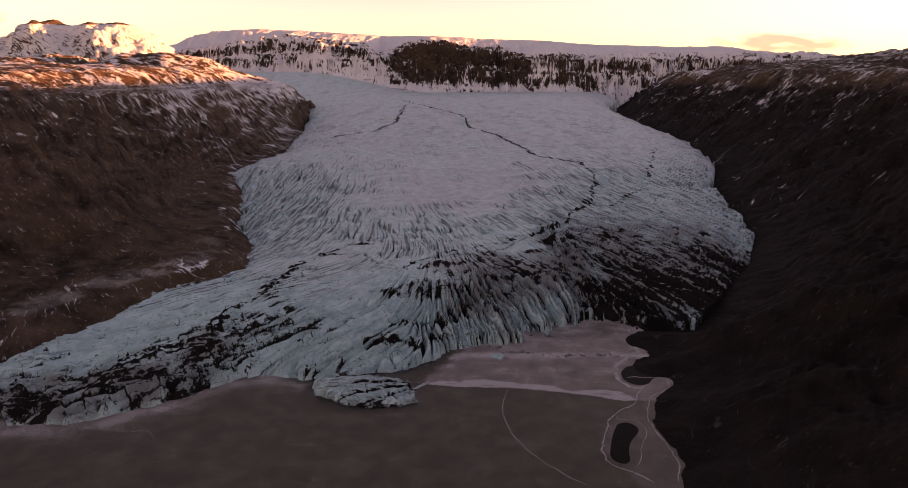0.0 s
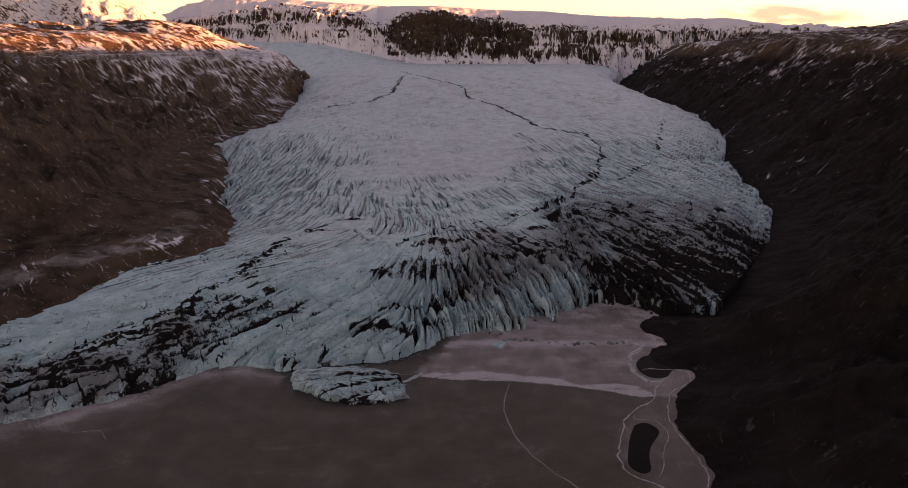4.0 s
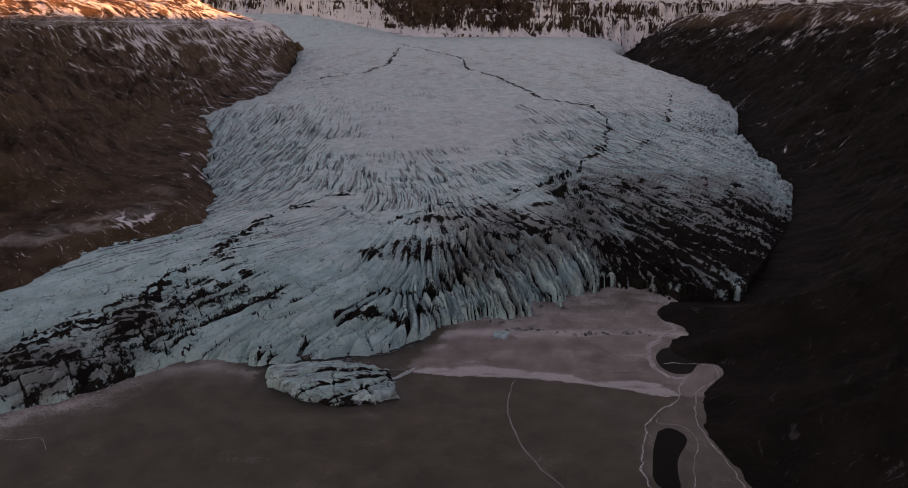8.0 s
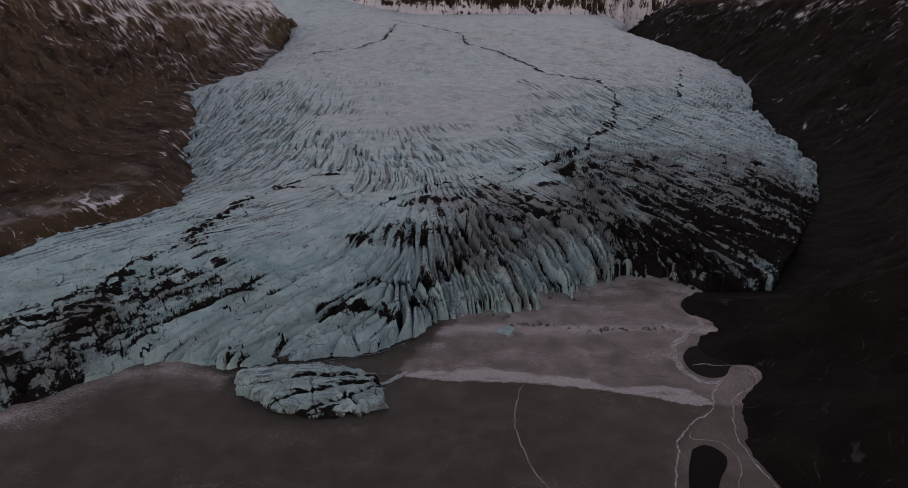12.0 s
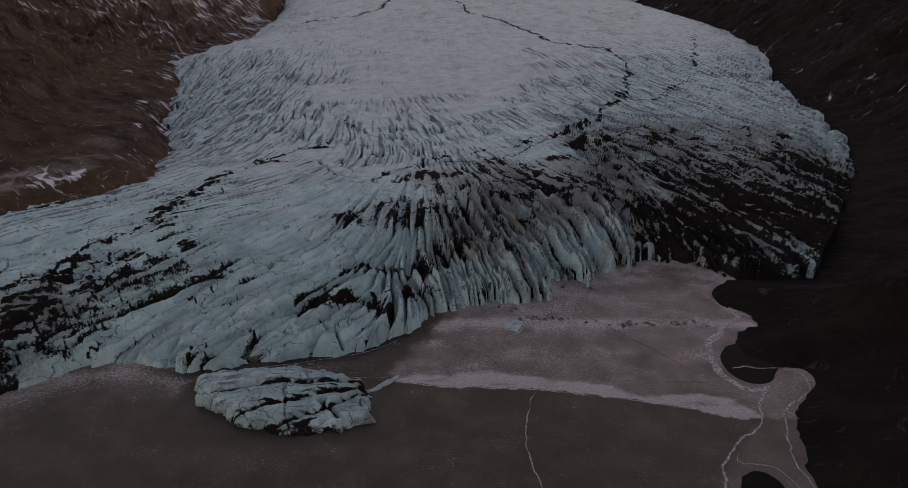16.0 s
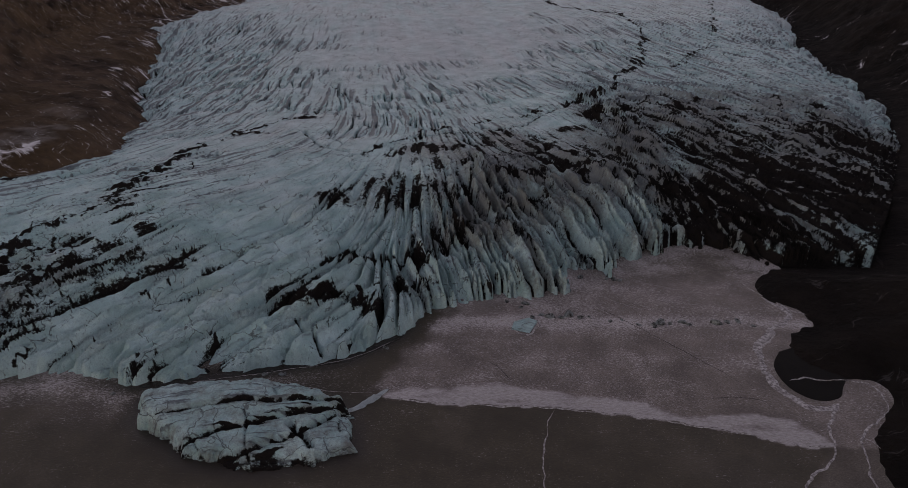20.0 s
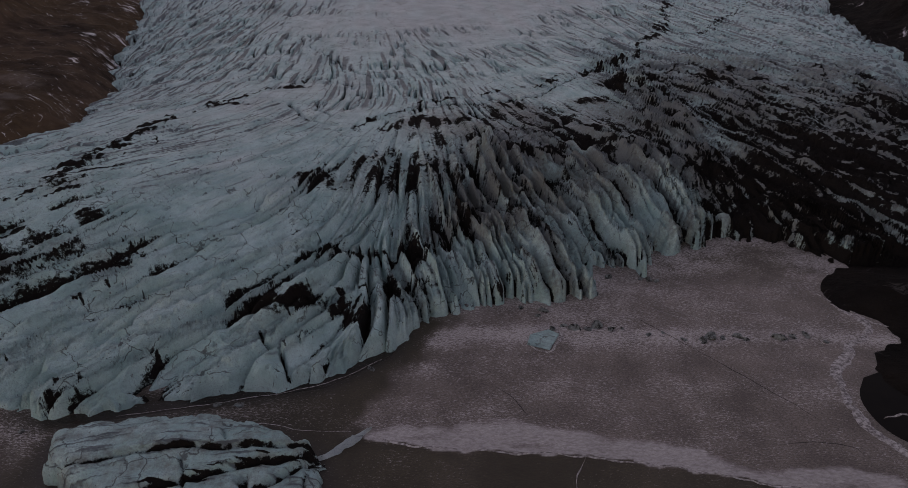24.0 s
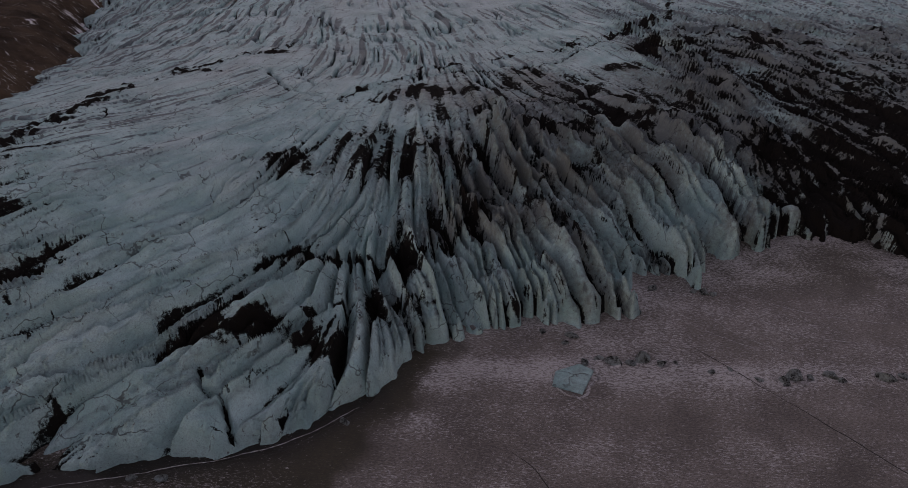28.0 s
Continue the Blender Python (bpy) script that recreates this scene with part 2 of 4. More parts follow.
def lake_material():
    m = material("frozen_lake", 0.5)
    n = Nodes(m)
    fine, mid, big = n.noise(0.55, 7, 0.7, (1.0, 2.4, 1.0), 25), n.noise(0.06, 6, 0.6), n.noise(0.012, 4)
    clear = n.mix(n.ramp(mid, 0.3, 0.7), (0.044, 0.036, 0.022), (0.078, 0.064, 0.041))
    frost = n.mix(n.ramp(mid, 0.3, 0.7), (0.185, 0.154, 0.142), (0.30, 0.252, 0.232))
    base = n.mix(n.math("ADD", n.field("frost"), n.math("MULTIPLY", n.math("SUBTRACT", big, 0.5), 0.25), clamp=True), clear, frost)
    base = n.mix(n.field("wet"), base, (0.022, 0.018, 0.016))
    base = n.mix(n.ramp(n.noise(1.3, 7, 0.75, (1.0, 2.0, 1.0), 18), 0.38, 0.62, 0.65, 0.0), base, (0.030, 0.023, 0.019))
    white = n.mix(n.ramp(fine, 0.3, 0.7), (0.28, 0.26, 0.26), (0.50, 0.48, 0.48))
    crust = n.math("ADD", n.field("crust"), n.math("MULTIPLY", n.math("SUBTRACT", fine, 0.5), 0.4))
    base = n.mix(n.ramp(crust, 0.1, 0.75, 0.0, 0.85), base, white)
    comb = n.math("MULTIPLY_ADD", n.math("SUBTRACT", mid, 0.5), 0.14, n.noise(1.5, 8, 0.78, (0.6, 1.7, 1.0), 16, 0.9))
    flake = n.ramp(n.math("ADD", comb, n.math("MULTIPLY", n.field("flakes"), 0.17)), 0.60, 0.72)
    n.colour(n.mix(n.math("MULTIPLY", flake, 0.8), base, (0.56, 0.53, 0.53)))
    n.bsdf.inputs["Specular IOR Level"].default_value = 0.3
    n.put(n.bsdf.inputs["Roughness"], n.ramp(n.field("wet"), 0.0, 1.0, 0.55, 0.25))
    n.bump(fine, 0.15)
    return m


def pool_material():
    m = material("open_water", 0.4)
    n = Nodes(m)
    n.colour(n.mix(n.noise(0.2, 4), (0.006, 0.006, 0.006), (0.014, 0.012, 0.011)))
    n.bsdf.inputs["Specular IOR Level"].default_value = 0.02
    return m


def grit_material():
    m = material("dark_grit", 0.9)
    n = Nodes(m)
    n.colour(n.mix(n.noise(1.2, 5), (0.018, 0.015, 0.013), (0.05, 0.042, 0.036)))
    return m


def cloud_material():
    m = material("evening_cloud", 1.0)
    n = Nodes(m)
    tree = m.node_tree
    glow, clear, both = tree.nodes.new("ShaderNodeEmission"), tree.nodes.new("ShaderNodeBsdfTransparent"), tree.nodes.new("ShaderNodeMixShader")
    n.put(glow.inputs["Color"], n.mix(n.ramp(n.noise(0.004, 4), 0.35, 0.65), (1.0, 0.50, 0.44), (1.0, 0.60, 0.46)))
    glow.inputs["Strength"].default_value = 0.26
    n.put(both.inputs[0], n.ramp(n.math("ADD", n.field("soft"), n.math("MULTIPLY", n.math("SUBTRACT", n.noise(0.006, 6), 0.5), 0.5)), 0.05, 0.85, 0.0, 0.75))
    tree.links.new(clear.outputs[0], both.inputs[1])
    tree.links.new(glow.outputs[0], both.inputs[2])
    tree.links.new(both.outputs[0], tree.nodes["Material Output"].inputs["Surface"])
    return m


def frost_material():
    m = material("white_frost", 0.7)
    n = Nodes(m)
    fine = n.noise(0.9, 7, 0.65)
    n.colour(n.mix(n.ramp(fine, 0.36, 0.66), (0.12, 0.105, 0.105), (0.52, 0.50, 0.50)))
    n.bump(fine, 0.3)
    return m


ICE, ROCK, LAKE, FROST = ice_material(), rock_material(), lake_material(), frost_material()
POOL, GRIT, CLOUD = pool_material(), grit_material(), cloud_material()

# ---- plan: shores and margins, in metres ----
FRONT = [(-420, 318), (-340, 352), (-286, 366), (-251, 366), (-222, 383), (-192, 402), (-166, 429), (-151, 436), (-135, 433), (-114, 427), (-94, 431),
         (-70, 437), (-36, 445), (-17, 461), (-6, 477), (8, 488), (28, 493), (42, 487), (60, 499), (64, 520), (84, 514), (94, 530),
         (114, 540), (137, 548), (154, 543), (165, 525)]
RIGHT_MARGIN = [(165, 525), (219, 525), (267, 587), (355, 713), (413, 824), (440, 932), (471, 1116), (564, 1331), (607, 1593), (626, 2043), (671, 2673), (760, 3100), (900, 3500), (1030, 4000), (1100, 4400)]
LEFT_MARGIN = [(-700, 300), (-430, 430), (-358, 471), (-342, 500), (-325, 534), (-296, 576), (-262, 618), (-254, 655), (-276, 740), (-336, 880), (-361, 984), (-400, 1110), (-455, 1225),
               (-403, 1466), (-472, 1990), (-546, 2306), (-640, 2440), (-900, 2620), (-1500, 2950), (-3000, 3300)]
SHORE = [(200, -300), (160, 0), (120, 150), (110, 250), (124, 303), (134, 330), (127, 350), (128, 366), (134, 385), (140, 403), (154, 413), (163, 426), (150, 428),
         (135, 446), (141, 459), (160, 476), (144, 487), (145, 508), (165, 525)]
DOME = (-30.0, 1180.0)   # the ice spreads from here over the upper tongue
FLOW = [(0, 560, -81), (-35, 566, -92), (42, 540, -54), (64, 560, -50), (95, 550, -72), (45, 505, -62), (24, 520, -62), (-14, 550, -90), (-42, 528, -108),
        (130, 637, -52), (190, 684, -56), (114, 590, -76), (138, 577, -70), (88, 604, -46), (190, 782, -37), (250, 650, -50), (-104, 595, -132), (-110, 528, -134),
        (-90, 497, -138), (-66, 498, -135), (-72, 452, -142), (-48, 483, -128), (-18, 492, -62), (-150, 594, -146), (-230, 500, -145), (-300, 420, -155),
        (-243, 857, -96), (-154, 848, -90), (-56, 774, -78), (12, 848, -70), (130, 950, -74), (328, 915, -56), (-265, 770, -117)]  # x, y, the way the ice runs


def centre_height(x, y):
    z = np.interp(y, [380, 430, 560, 700, 885, 1030, 1122, 1650, 2300, 2900, 4100, 5000], [13, 15, 25, 27, 37, 52, 66, 100, 124, 140, 148, 150])
    return z + 125 * (1 - step(-950, -150, x)) * step(2500, 3950, y)


BANDS = [  # line, width, strength
    ([(-231, 2774), (31, 1977), (40, 1640), (106, 1502), (167, 1237), (235, 1177)], 5, 0.62),
    ([(235, 1177), (246, 1083), (234, 1010), (200, 920), (155, 825), (104, 758)], 3.6, 0.66), ([(104, 758), (66, 722), (-14, 690), (-50, 640)], 1.8, 0.55),
    ([(445, 1372), (372, 1175), (330, 1045), (287, 978), (234, 906)], 2.6, 0.50),
    ([(-100, 760), (-146, 697), (-176, 626), (-187, 560), (-203, 518), (-207, 480), (-229, 448), (-262, 431), (-267, 405), (-275, 370)], 3.2, 0.62),
    ([(-182, 2454), (-168, 1806), (-193, 1604), (-258, 1555), (-346, 1510)], 8, 0.45),
    ([(-266, 600), (-303, 540), (-326, 500), (-370, 460), (-430, 425)], 6, 0.62)]
PATCHES = [  # x, y, two radii, strength
    (-11, 642, 26, 9, 0.75), (36, 678, 26, 6, 0.5), (89, 684, 14, 8, 0.6), (111, 723, 18, 12, 0.62), (161, 758, 18, 8, 0.5), (190, 748, 26, 12, 0.62), (45, 586, 16, 9, 0.82), (77, 612, 20, 9, 0.75), (88, 600, 14, 6, 0.6),
    (-60, 565, 9, 8, 0.6), (-40, 582, 18, 9, 0.5), (-25, 570, 30, 30, 0.42), (55, 640, 95, 50, 0.36), (23, 534, 18, 12, 0.4), (-49, 476, 24, 7, 0.50), (-32, 472, 14, 6, 0.48), (-14, 486, 15, 8, 0.50), (-39, 507, 14, 4, 0.5), (-10, 507, 8, 5, 0.5),
    (238, 605, 66, 58, 1.1), (268, 588, 44, 46, 1.0), (172, 550, 46, 34, 1.1), (168, 592, 40, 26, 0.9), (205, 640, 48, 34, 0.66), (305, 690, 60, 50, 0.55), (215, 690, 100, 85, 0.35), (166, 602, 20, 12, 0.6),
    (20, 545, 60, 40, 0.22), (-225, 412, 60, 24, 0.52), (-195, 460, 40, 34, 0.46), (-160, 500, 36, 24, 0.40), (-175, 560, 26, 30, 0.36), (-300, 385, 50, 20, 0.46), (-208, 490, 16, 12, 0.50), (-155, 532, 18, 9, 0.44), (-143, 687, 13, 6, 0.78), (-114, 735, 14, 6, 0.7)]


CRACKS = [  # line, half width, depth
    ([(-61, 462), (-56, 458), (-50, 452), (-47, 447), (-44, 440)], 0.9, 5.0), ([(-34, 447), (-24, 453), (-14, 461), (-8, 468)], 1.3, 3.5),
    ([(-75, 462), (-60, 470), (-46, 479), (-30, 487), (-12, 494)], 1.1, 3.0), ([(-60, 497), (-44, 503), (-28, 509), (-8, 509)], 1.4, 3.0),
    ([(-62, 629), (-30, 668), (0, 680), (31, 682), (65, 704), (94, 745), (140, 811)], 1.0, 2.0), ([(14, 556), (17, 585), (20, 612)], 0.7, 3.0), ([(36, 575), (33, 600), (30, 622)], 0.6, 3.0),
    ([(-166, 592), (-158, 606), (-158, 620), (-150, 640)], 0.8, 1.5), ([(-101, 746), (-63, 735), (-35, 742), (-5, 738)], 0.8, 2.0), ([(-140, 880), (-100, 820), (-70, 775), (-55, 750)], 0.8, 1.5),
    ([(-64, 640), (-82, 652), (-94, 668), (-104, 690)], 1.3, 3.5), ([(-70, 656), (-84, 676), (-88, 700)], 1.0, 3.0)]


def flow_way(x, y):
    """The unit direction in which the ice runs."""
    ux, uy = np.zeros(x.shape), np.zeros(x.shape)
    for px, py, way in FLOW:
        pull = 1 / ((x - px) ** 2 + (y - py) ** 2 + 120.0) ** 1.5
        ux, uy = ux + pull * math.cos(radians(way)), uy + pull * math.sin(radians(way))
    turn = 0.10 * perlin(x / 70, y / 70, 5) + 0.05 * perlin(x / 19, y / 19, 8)
    ux, uy = ux * np.cos(turn) - uy * np.sin(turn), ux * np.sin(turn) + uy * np.cos(turn)
    size = np.hypot(ux, uy) + 1e-9
    return ux / size, uy / size


class Grain:
    """Noise drawn out along the ice's run, on a regular grid. channels: name, size across, length along, whether it runs across the flow."""

    def __init__(self, x0, x1, y0, y1, cell, channels, seed):
        self.x0, self.y0, self.cell, self.made = x0, y0, cell, {}
        x, y = np.meshgrid(np.arange(x0, x1, cell), np.arange(y0, y1, cell))
        rows, cols = x.shape
        ux, uy = (c.astype(np.float32) for c in flow_way(x, y))
        for crossing in (False, True):
            todo = [c for c in channels if c[3] == crossing]
            if not todo:
                continue
            wx, wy = (uy, -ux) if crossing else (ux, uy)
            step_cells = max(1.0, 0.45 * min(c[1] for c in todo) / cell)
            fields = [perlin(x / c[1] + 3.7 * k, y / c[1], seed + 11 * k + 5 * crossing).astype(np.float32) for k, c in enumerate(todo)]
            sums = [f.copy() for f in fields]
            many = int(max(c[2] for c in todo) / (step_cells * cell))
            for sense in (1, -1):
                j, i = np.mgrid[0:rows, 0:cols].astype(np.float32)
                for k in range(1, many + 1):
                    at = np.clip(j, 0, rows - 1).astype(np.int32) * cols + np.clip(i, 0, cols - 1).astype(np.int32)
                    i, j = i + sense * step_cells * wx.ravel()[at], j + sense * step_cells * wy.ravel()[at]
                    at = np.clip(j, 0, rows - 1).astype(np.int32) * cols + np.clip(i, 0, cols - 1).astype(np.int32)
                    for f, total, c in zip(fields, sums, todo):
                        far = k * step_cells * cell / c[2]
                        if far < 1:
                            total += (1 - far) * f.ravel()[at]
            for total, c in zip(sums, todo):
                self.made[c[0]] = total / total.std()

    def at(self, name, x, y):
        f = self.made[name]
        i, j = np.clip((x - self.x0) / self.cell, 0, f.shape[1] - 1.001), np.clip((y - self.y0) / self.cell, 0, f.shape[0] - 1.001)
        i0, j0 = i.astype(np.int32), j.astype(np.int32)
        a, b = (i - i0).astype(np.float32), (j - j0).astype(np.float32)
        return (f[j0, i0] * (1 - a) + f[j0, i0 + 1] * a) * (1 - b) + (f[j0 + 1, i0] * (1 - a) + f[j0 + 1, i0 + 1] * a) * b


NEAR_GRAIN = Grain(-215, 215, 372, 770, 0.6, (("blade", 15.0, 80, False), ("fin", 12.0, 62, False), ("rib", 5.0, 32, False), ("hair", 1.7, 13, False), ("break", 12.0, 20, True)), 600)
FAR_GRAIN = Grain(-470, 520, 322, 1560, 1.3, (("blade", 17.0, 70, False), ("fin", 11.0, 50, False), ("rib", 5.4, 32, False), ("hair", 3.0, 22, False), ("break", 16.0, 22, True)), 700)


def grain(name, x, y):
    """The near grain, passing softly into the far one."""
    inner = np.minimum(np.minimum(x + 215, 215 - x), 770 - y)
    w = step(0, 40, inner).astype(np.float32)
    return (NEAR_GRAIN.at(name, x, y) * w + FAR_GRAIN.at(name, x, y) * (1 - w)) / np.sqrt(w * w + (1 - w) ** 2)


def hump(n, width):
    """Rounded backs with sharp creases between them, 0 to 1."""
    return 1 - np.exp(-(np.abs(n) / width) ** 0.85)


def fold(n):
    """Knife edges and sharp creases, 0 to 1."""
    return np.abs(np.mod(n, 2.0) - 1.0)


def shingle(n):
    """Gentle backs that end in a sharp drop, 0 to 1, and how near the foot of the drop is."""
    f = np.mod(n, 1.0)
    return np.minimum(f / 0.82, (1 - f) / 0.18) ** 0.8, np.exp(-(np.minimum(f, 1 - f) / 0.10) ** 2)


def blocks(x, y):
    """A number for each block of ice between the creases and the breaks."""
    gx, gy = np.meshgrid(np.arange(-170, 185, 1.6), np.arange(400, 645, 1.6))
    kind = (grain("blade", gx, gy) > 0) * 2 + (grain("break", gx, gy) > 0)
    label = np.zeros(kind.shape, np.int64)
    count = 0
    for r in range(kind.shape[0]):
        for c in range(kind.shape[1]):
            if label[r, c]:
                continue
            count += 1
            label[r, c] = count
            todo = [(r, c)]
            while todo:
                i, j = todo.pop()
                for p, q in ((i + 1, j), (i - 1, j), (i, j + 1), (i, j - 1)):
                    if 0 <= p < kind.shape[0] and 0 <= q < kind.shape[1] and not label[p, q] and kind[p, q] == kind[i, j]:
                        label[p, q] = count
                        todo.append((p, q))
    return label[np.clip((y - 400) / 1.6 + 0.5, 0, label.shape[0] - 1).astype(np.int32), np.clip((x + 170) / 1.6 + 0.5, 0, label.shape[1] - 1).astype(np.int32)]


def glacier_fields(x, y):
    df, _, _ = line_distance(x, y, FRONT)
    dl, _, _ = line_distance(x, y, LEFT_MARGIN)
    dr, _, _ = line_distance(x, y, RIGHT_MARGIN)
    within = inside(x, y, FRONT + RIGHT_MARGIN[1:] + [(1100, 6000), (-3000, 6000)] + LEFT_MARGIN[::-1])
    ragged = step(560, 700, y)
    jag = (2.5 + 4.5 * step(-15, 20, x) * (1 - step(150, 180, x))) * fbm(x / 11, y / 11, 3, 90) * np.exp(-df / 15)
    d = np.where(within, df + jag, -np.minimum(np.minimum(df, dl), dr) + jag)
    edge = np.minimum(dl, dr) + 16 * fbm(x / 26, y / 26, 4, 93) * ragged
    # a cliff between x = 0 and 165, a long toe elsewhere
    cliff = step(-30, 15, x) * (1 - step(122, 160, x))
    z = centre_height(x, y) + 9 * np.exp(-((x - 45) ** 2 + (y - 580) ** 2) / 60 ** 2) + 5 * np.exp(-((x - 100) ** 2 + (y - 715) ** 2) / 80 ** 2)
    low_side = (1 - step(640, 760, y)) * (x < 0)
    z = z - (0.35 * z + 8) * (1 - 0.8 * low_side) * np.exp(-np.maximum(edge, 0) / 70.0)
    z = z - np.maximum(6 + 16 * fbm(x / 36, y / 36, 4, 91), 0) * np.exp(-np.maximum(edge, 0) / 16.0) * ragged
    reach, lip = 52 - 24 * cliff, 4.0 + 0.5 * cliff
    body = lip * step(0, 3, d) + np.maximum(z - lip, 1) * (1 - np.exp(-np.maximum(d, 0) / reach))
    z = np.where(d > 0, body, -3 + np.maximum(d, -8))
    # what the grain of the ice is like here
    blade, fin, rib, hair, snap = (grain(k, x, y) for k in ("blade", "fin", "rib", "hair", "break"))
    seen = 1 - step(1380, 1530, y)
    near = np.exp(-(np.maximum(d - 25, 0) / 85) ** 2) * step(-1, 4, d) * (1 - step(690, 800, y)) * (1 - 0.45 * cliff * step(600, 650, y))
    folds = step(85, 140, x) * (1 - step(330, 400, x)) * (1 - step(780, 900, y)) * step(560, 600, y + 0.2 * (x - 150)) * step(5, 25, d)
    near = np.maximum(near, 0.8 * folds)
    left_lobe = 1 - step(-200, -150, x)
    toe = (1 - cliff) * (1 - folds) * (1 - 0.55 * left_lobe)
    upper = step(15, 60, d) * (1 - 0.8 * near) * step(480, 640, y)
    (backs, under), knives, ribs, hairs = shingle(0.85 * blade + 0.12 * rib), fold(1.05 * fin + 0.10 * rib + 0.4), hump(rib, 0.55), hump(hair, 0.6)
    scales, slots = shingle(0.62 * rib + 0.15 * hair + 0.3 * fin)
    chop = np.tanh(3.0 * snap)
    crumple = fbm(x / 16, y / 16, 4, 77)
    # long overlapping backs on the toe, knife-edged fins in the cliff, ripples on the folds
    z = z + near * toe * (9.0 * (backs - 0.6) + 1.0 * np.clip(fin, -2, 2) + 0.5 * chop + 2.0 * (scales - 0.6) * (0.9 + crumple))
    z = z + near * cliff * ((13.0 - 5.0 * np.exp(-np.maximum(d, 0) / 8)) * (knives - 0.5) + 2.4 * np.clip(blade, -2, 2) + 1.7 * chop + 2.2 * (scales - 0.6) + 1.2 * crumple)
    z = z + near * folds * (5.5 * (hump(fin, 0.6) - 0.6) + 2.0 * np.clip(blade, -2, 2) + 2.8 * (scales - 0.6) + 1.0 * chop)
    z = z + near * left_lobe * (3.2 * (backs - 0.6) + 2.0 * (hump(fin, 0.6) - 0.6) + 1.6 * (ribs - 0.6) + 1.2 * chop)
    z = z + near * 0.4 * (hairs - 0.6) + near * 0.25 * crumple
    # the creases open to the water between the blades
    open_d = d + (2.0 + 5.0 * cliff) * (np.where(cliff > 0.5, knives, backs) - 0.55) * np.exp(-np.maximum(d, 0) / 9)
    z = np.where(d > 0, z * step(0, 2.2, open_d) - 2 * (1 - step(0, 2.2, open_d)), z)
    # crevasses that fan out below the crown, and the combed ice at its sides
    ring = np.exp(-((np.hypot(x + 40, y - 1060) - 255) / 90) ** 2) * (1 - step(960, 1060, y))
    flank = step(120, 240, x) * (1 - step(1000, 1400, y))
    left_flank = (1 - step(-230, -130, x)) * (1 - step(1050, 1350, y))
    crown = np.exp(-((x - 10) / 150) ** 2 - ((y - 980) / 150) ** 2)
    much = step(-0.15, 0.45, fbm(x / 80, y / 80, 3, 31) + 0.75 * ring + 0.35 * flank + 0.3 * left_flank - 0.5 * crown - 0.6 * step(1000, 1250, y)) * seen
    spots = step(0.0, 0.35, perlin(x / 26, y / 26, 37) + 0.2 * ring)
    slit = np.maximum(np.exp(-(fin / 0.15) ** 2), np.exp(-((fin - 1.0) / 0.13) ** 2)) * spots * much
    thin = np.exp(-(rib / 0.16) ** 2) * step(0.0, 0.4, perlin(x / 23, y / 23, 39) + 0.3 * (flank + left_flank) - 0.25 * ring)
    z = z - upper * (6.0 * slit + 1.0 * thin * (0.3 + much)) + upper * seen * (0.9 * much * (hump(blade, 0.8) - 0.5) + 0.55 * (ribs - 0.6) * (0.3 + 0.5 * much + 0.4 * flank) + 0.2 * (hairs - 0.6) + 0.4 * np.clip(blade, -2, 2) * much)
    gx, gy = DOME[0] + 180 * (1 - step(40, 220, x)), DOME[1]
    t2, r2 = np.arctan2(x - gx, gy + 600 - y), np.hypot(x - gx, y - gy - 600)
    streak = fbm(t2 * 320, r2 / 28, 4, 300) * (1 - step(1900, 3000, y)) * step(1000, 1400, y)
    z = z + upper * 0.6 * streak + (d > 0) * (0.7 * fbm(x / 24, y / 24, 4, 40) + 2.2 * fbm(x / 120, y / 120, 3, 50))
    cut = np.zeros(x.shape)
    wx, wy = x + 2.5 * fbm(x / 9, y / 9, 3, 61), y + 2.5 * fbm(x / 9, y / 9, 3, 66)
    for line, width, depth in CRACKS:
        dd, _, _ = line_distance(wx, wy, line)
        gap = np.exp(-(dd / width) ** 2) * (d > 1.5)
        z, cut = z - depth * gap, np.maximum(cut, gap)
    # debris: bands and patches; in creases and crevasses, grit plus shade put into colour
    band, band_no = np.zeros(x.shape), np.full(x.shape, -1)
    wob, wob2 = 9 * fbm(x / 38, y / 38, 4, 60), 9 * fbm(x / 38, y / 38, 4, 65)
    fray = 2.6 * fbm(x / 8, y / 8, 3, 62)
    wide = 0.45 + 0.9 * np.clip(0.5 + fbm(x / 30, y / 30, 3, 63), 0, 1.3)
    for line, width, much_d in BANDS:
        dd, _, _ = line_distance(x + 0.7 * wob + fray, y + 0.7 * wob2 - fray, line)
        lies = np.exp(-(dd / (width * wide)) ** 2)
        band = np.maximum(band, 0.95 * much_d * lies)
        band_no = np.where((dd < 0.9 * width) & (d > 20), BANDS.index((line, width, much_d)), band_no)
        z = z + 1.4 * lies * (0.6 + 0.8 * fbm(x / 5, y / 5, 3, 77))
    broad = np.zeros(x.shape)
    for px, py, sx, sy, much_d in PATCHES:
        broad = np.maximum(broad, much_d * np.exp(-(((x + wob - px) / sx) ** 2 + ((y + wob2 - py) / sy) ** 2) ** 1.2))
    relief = np.where(cliff > 0.5, knives, np.where(folds > 0.5, hump(fin, 0.7), backs))
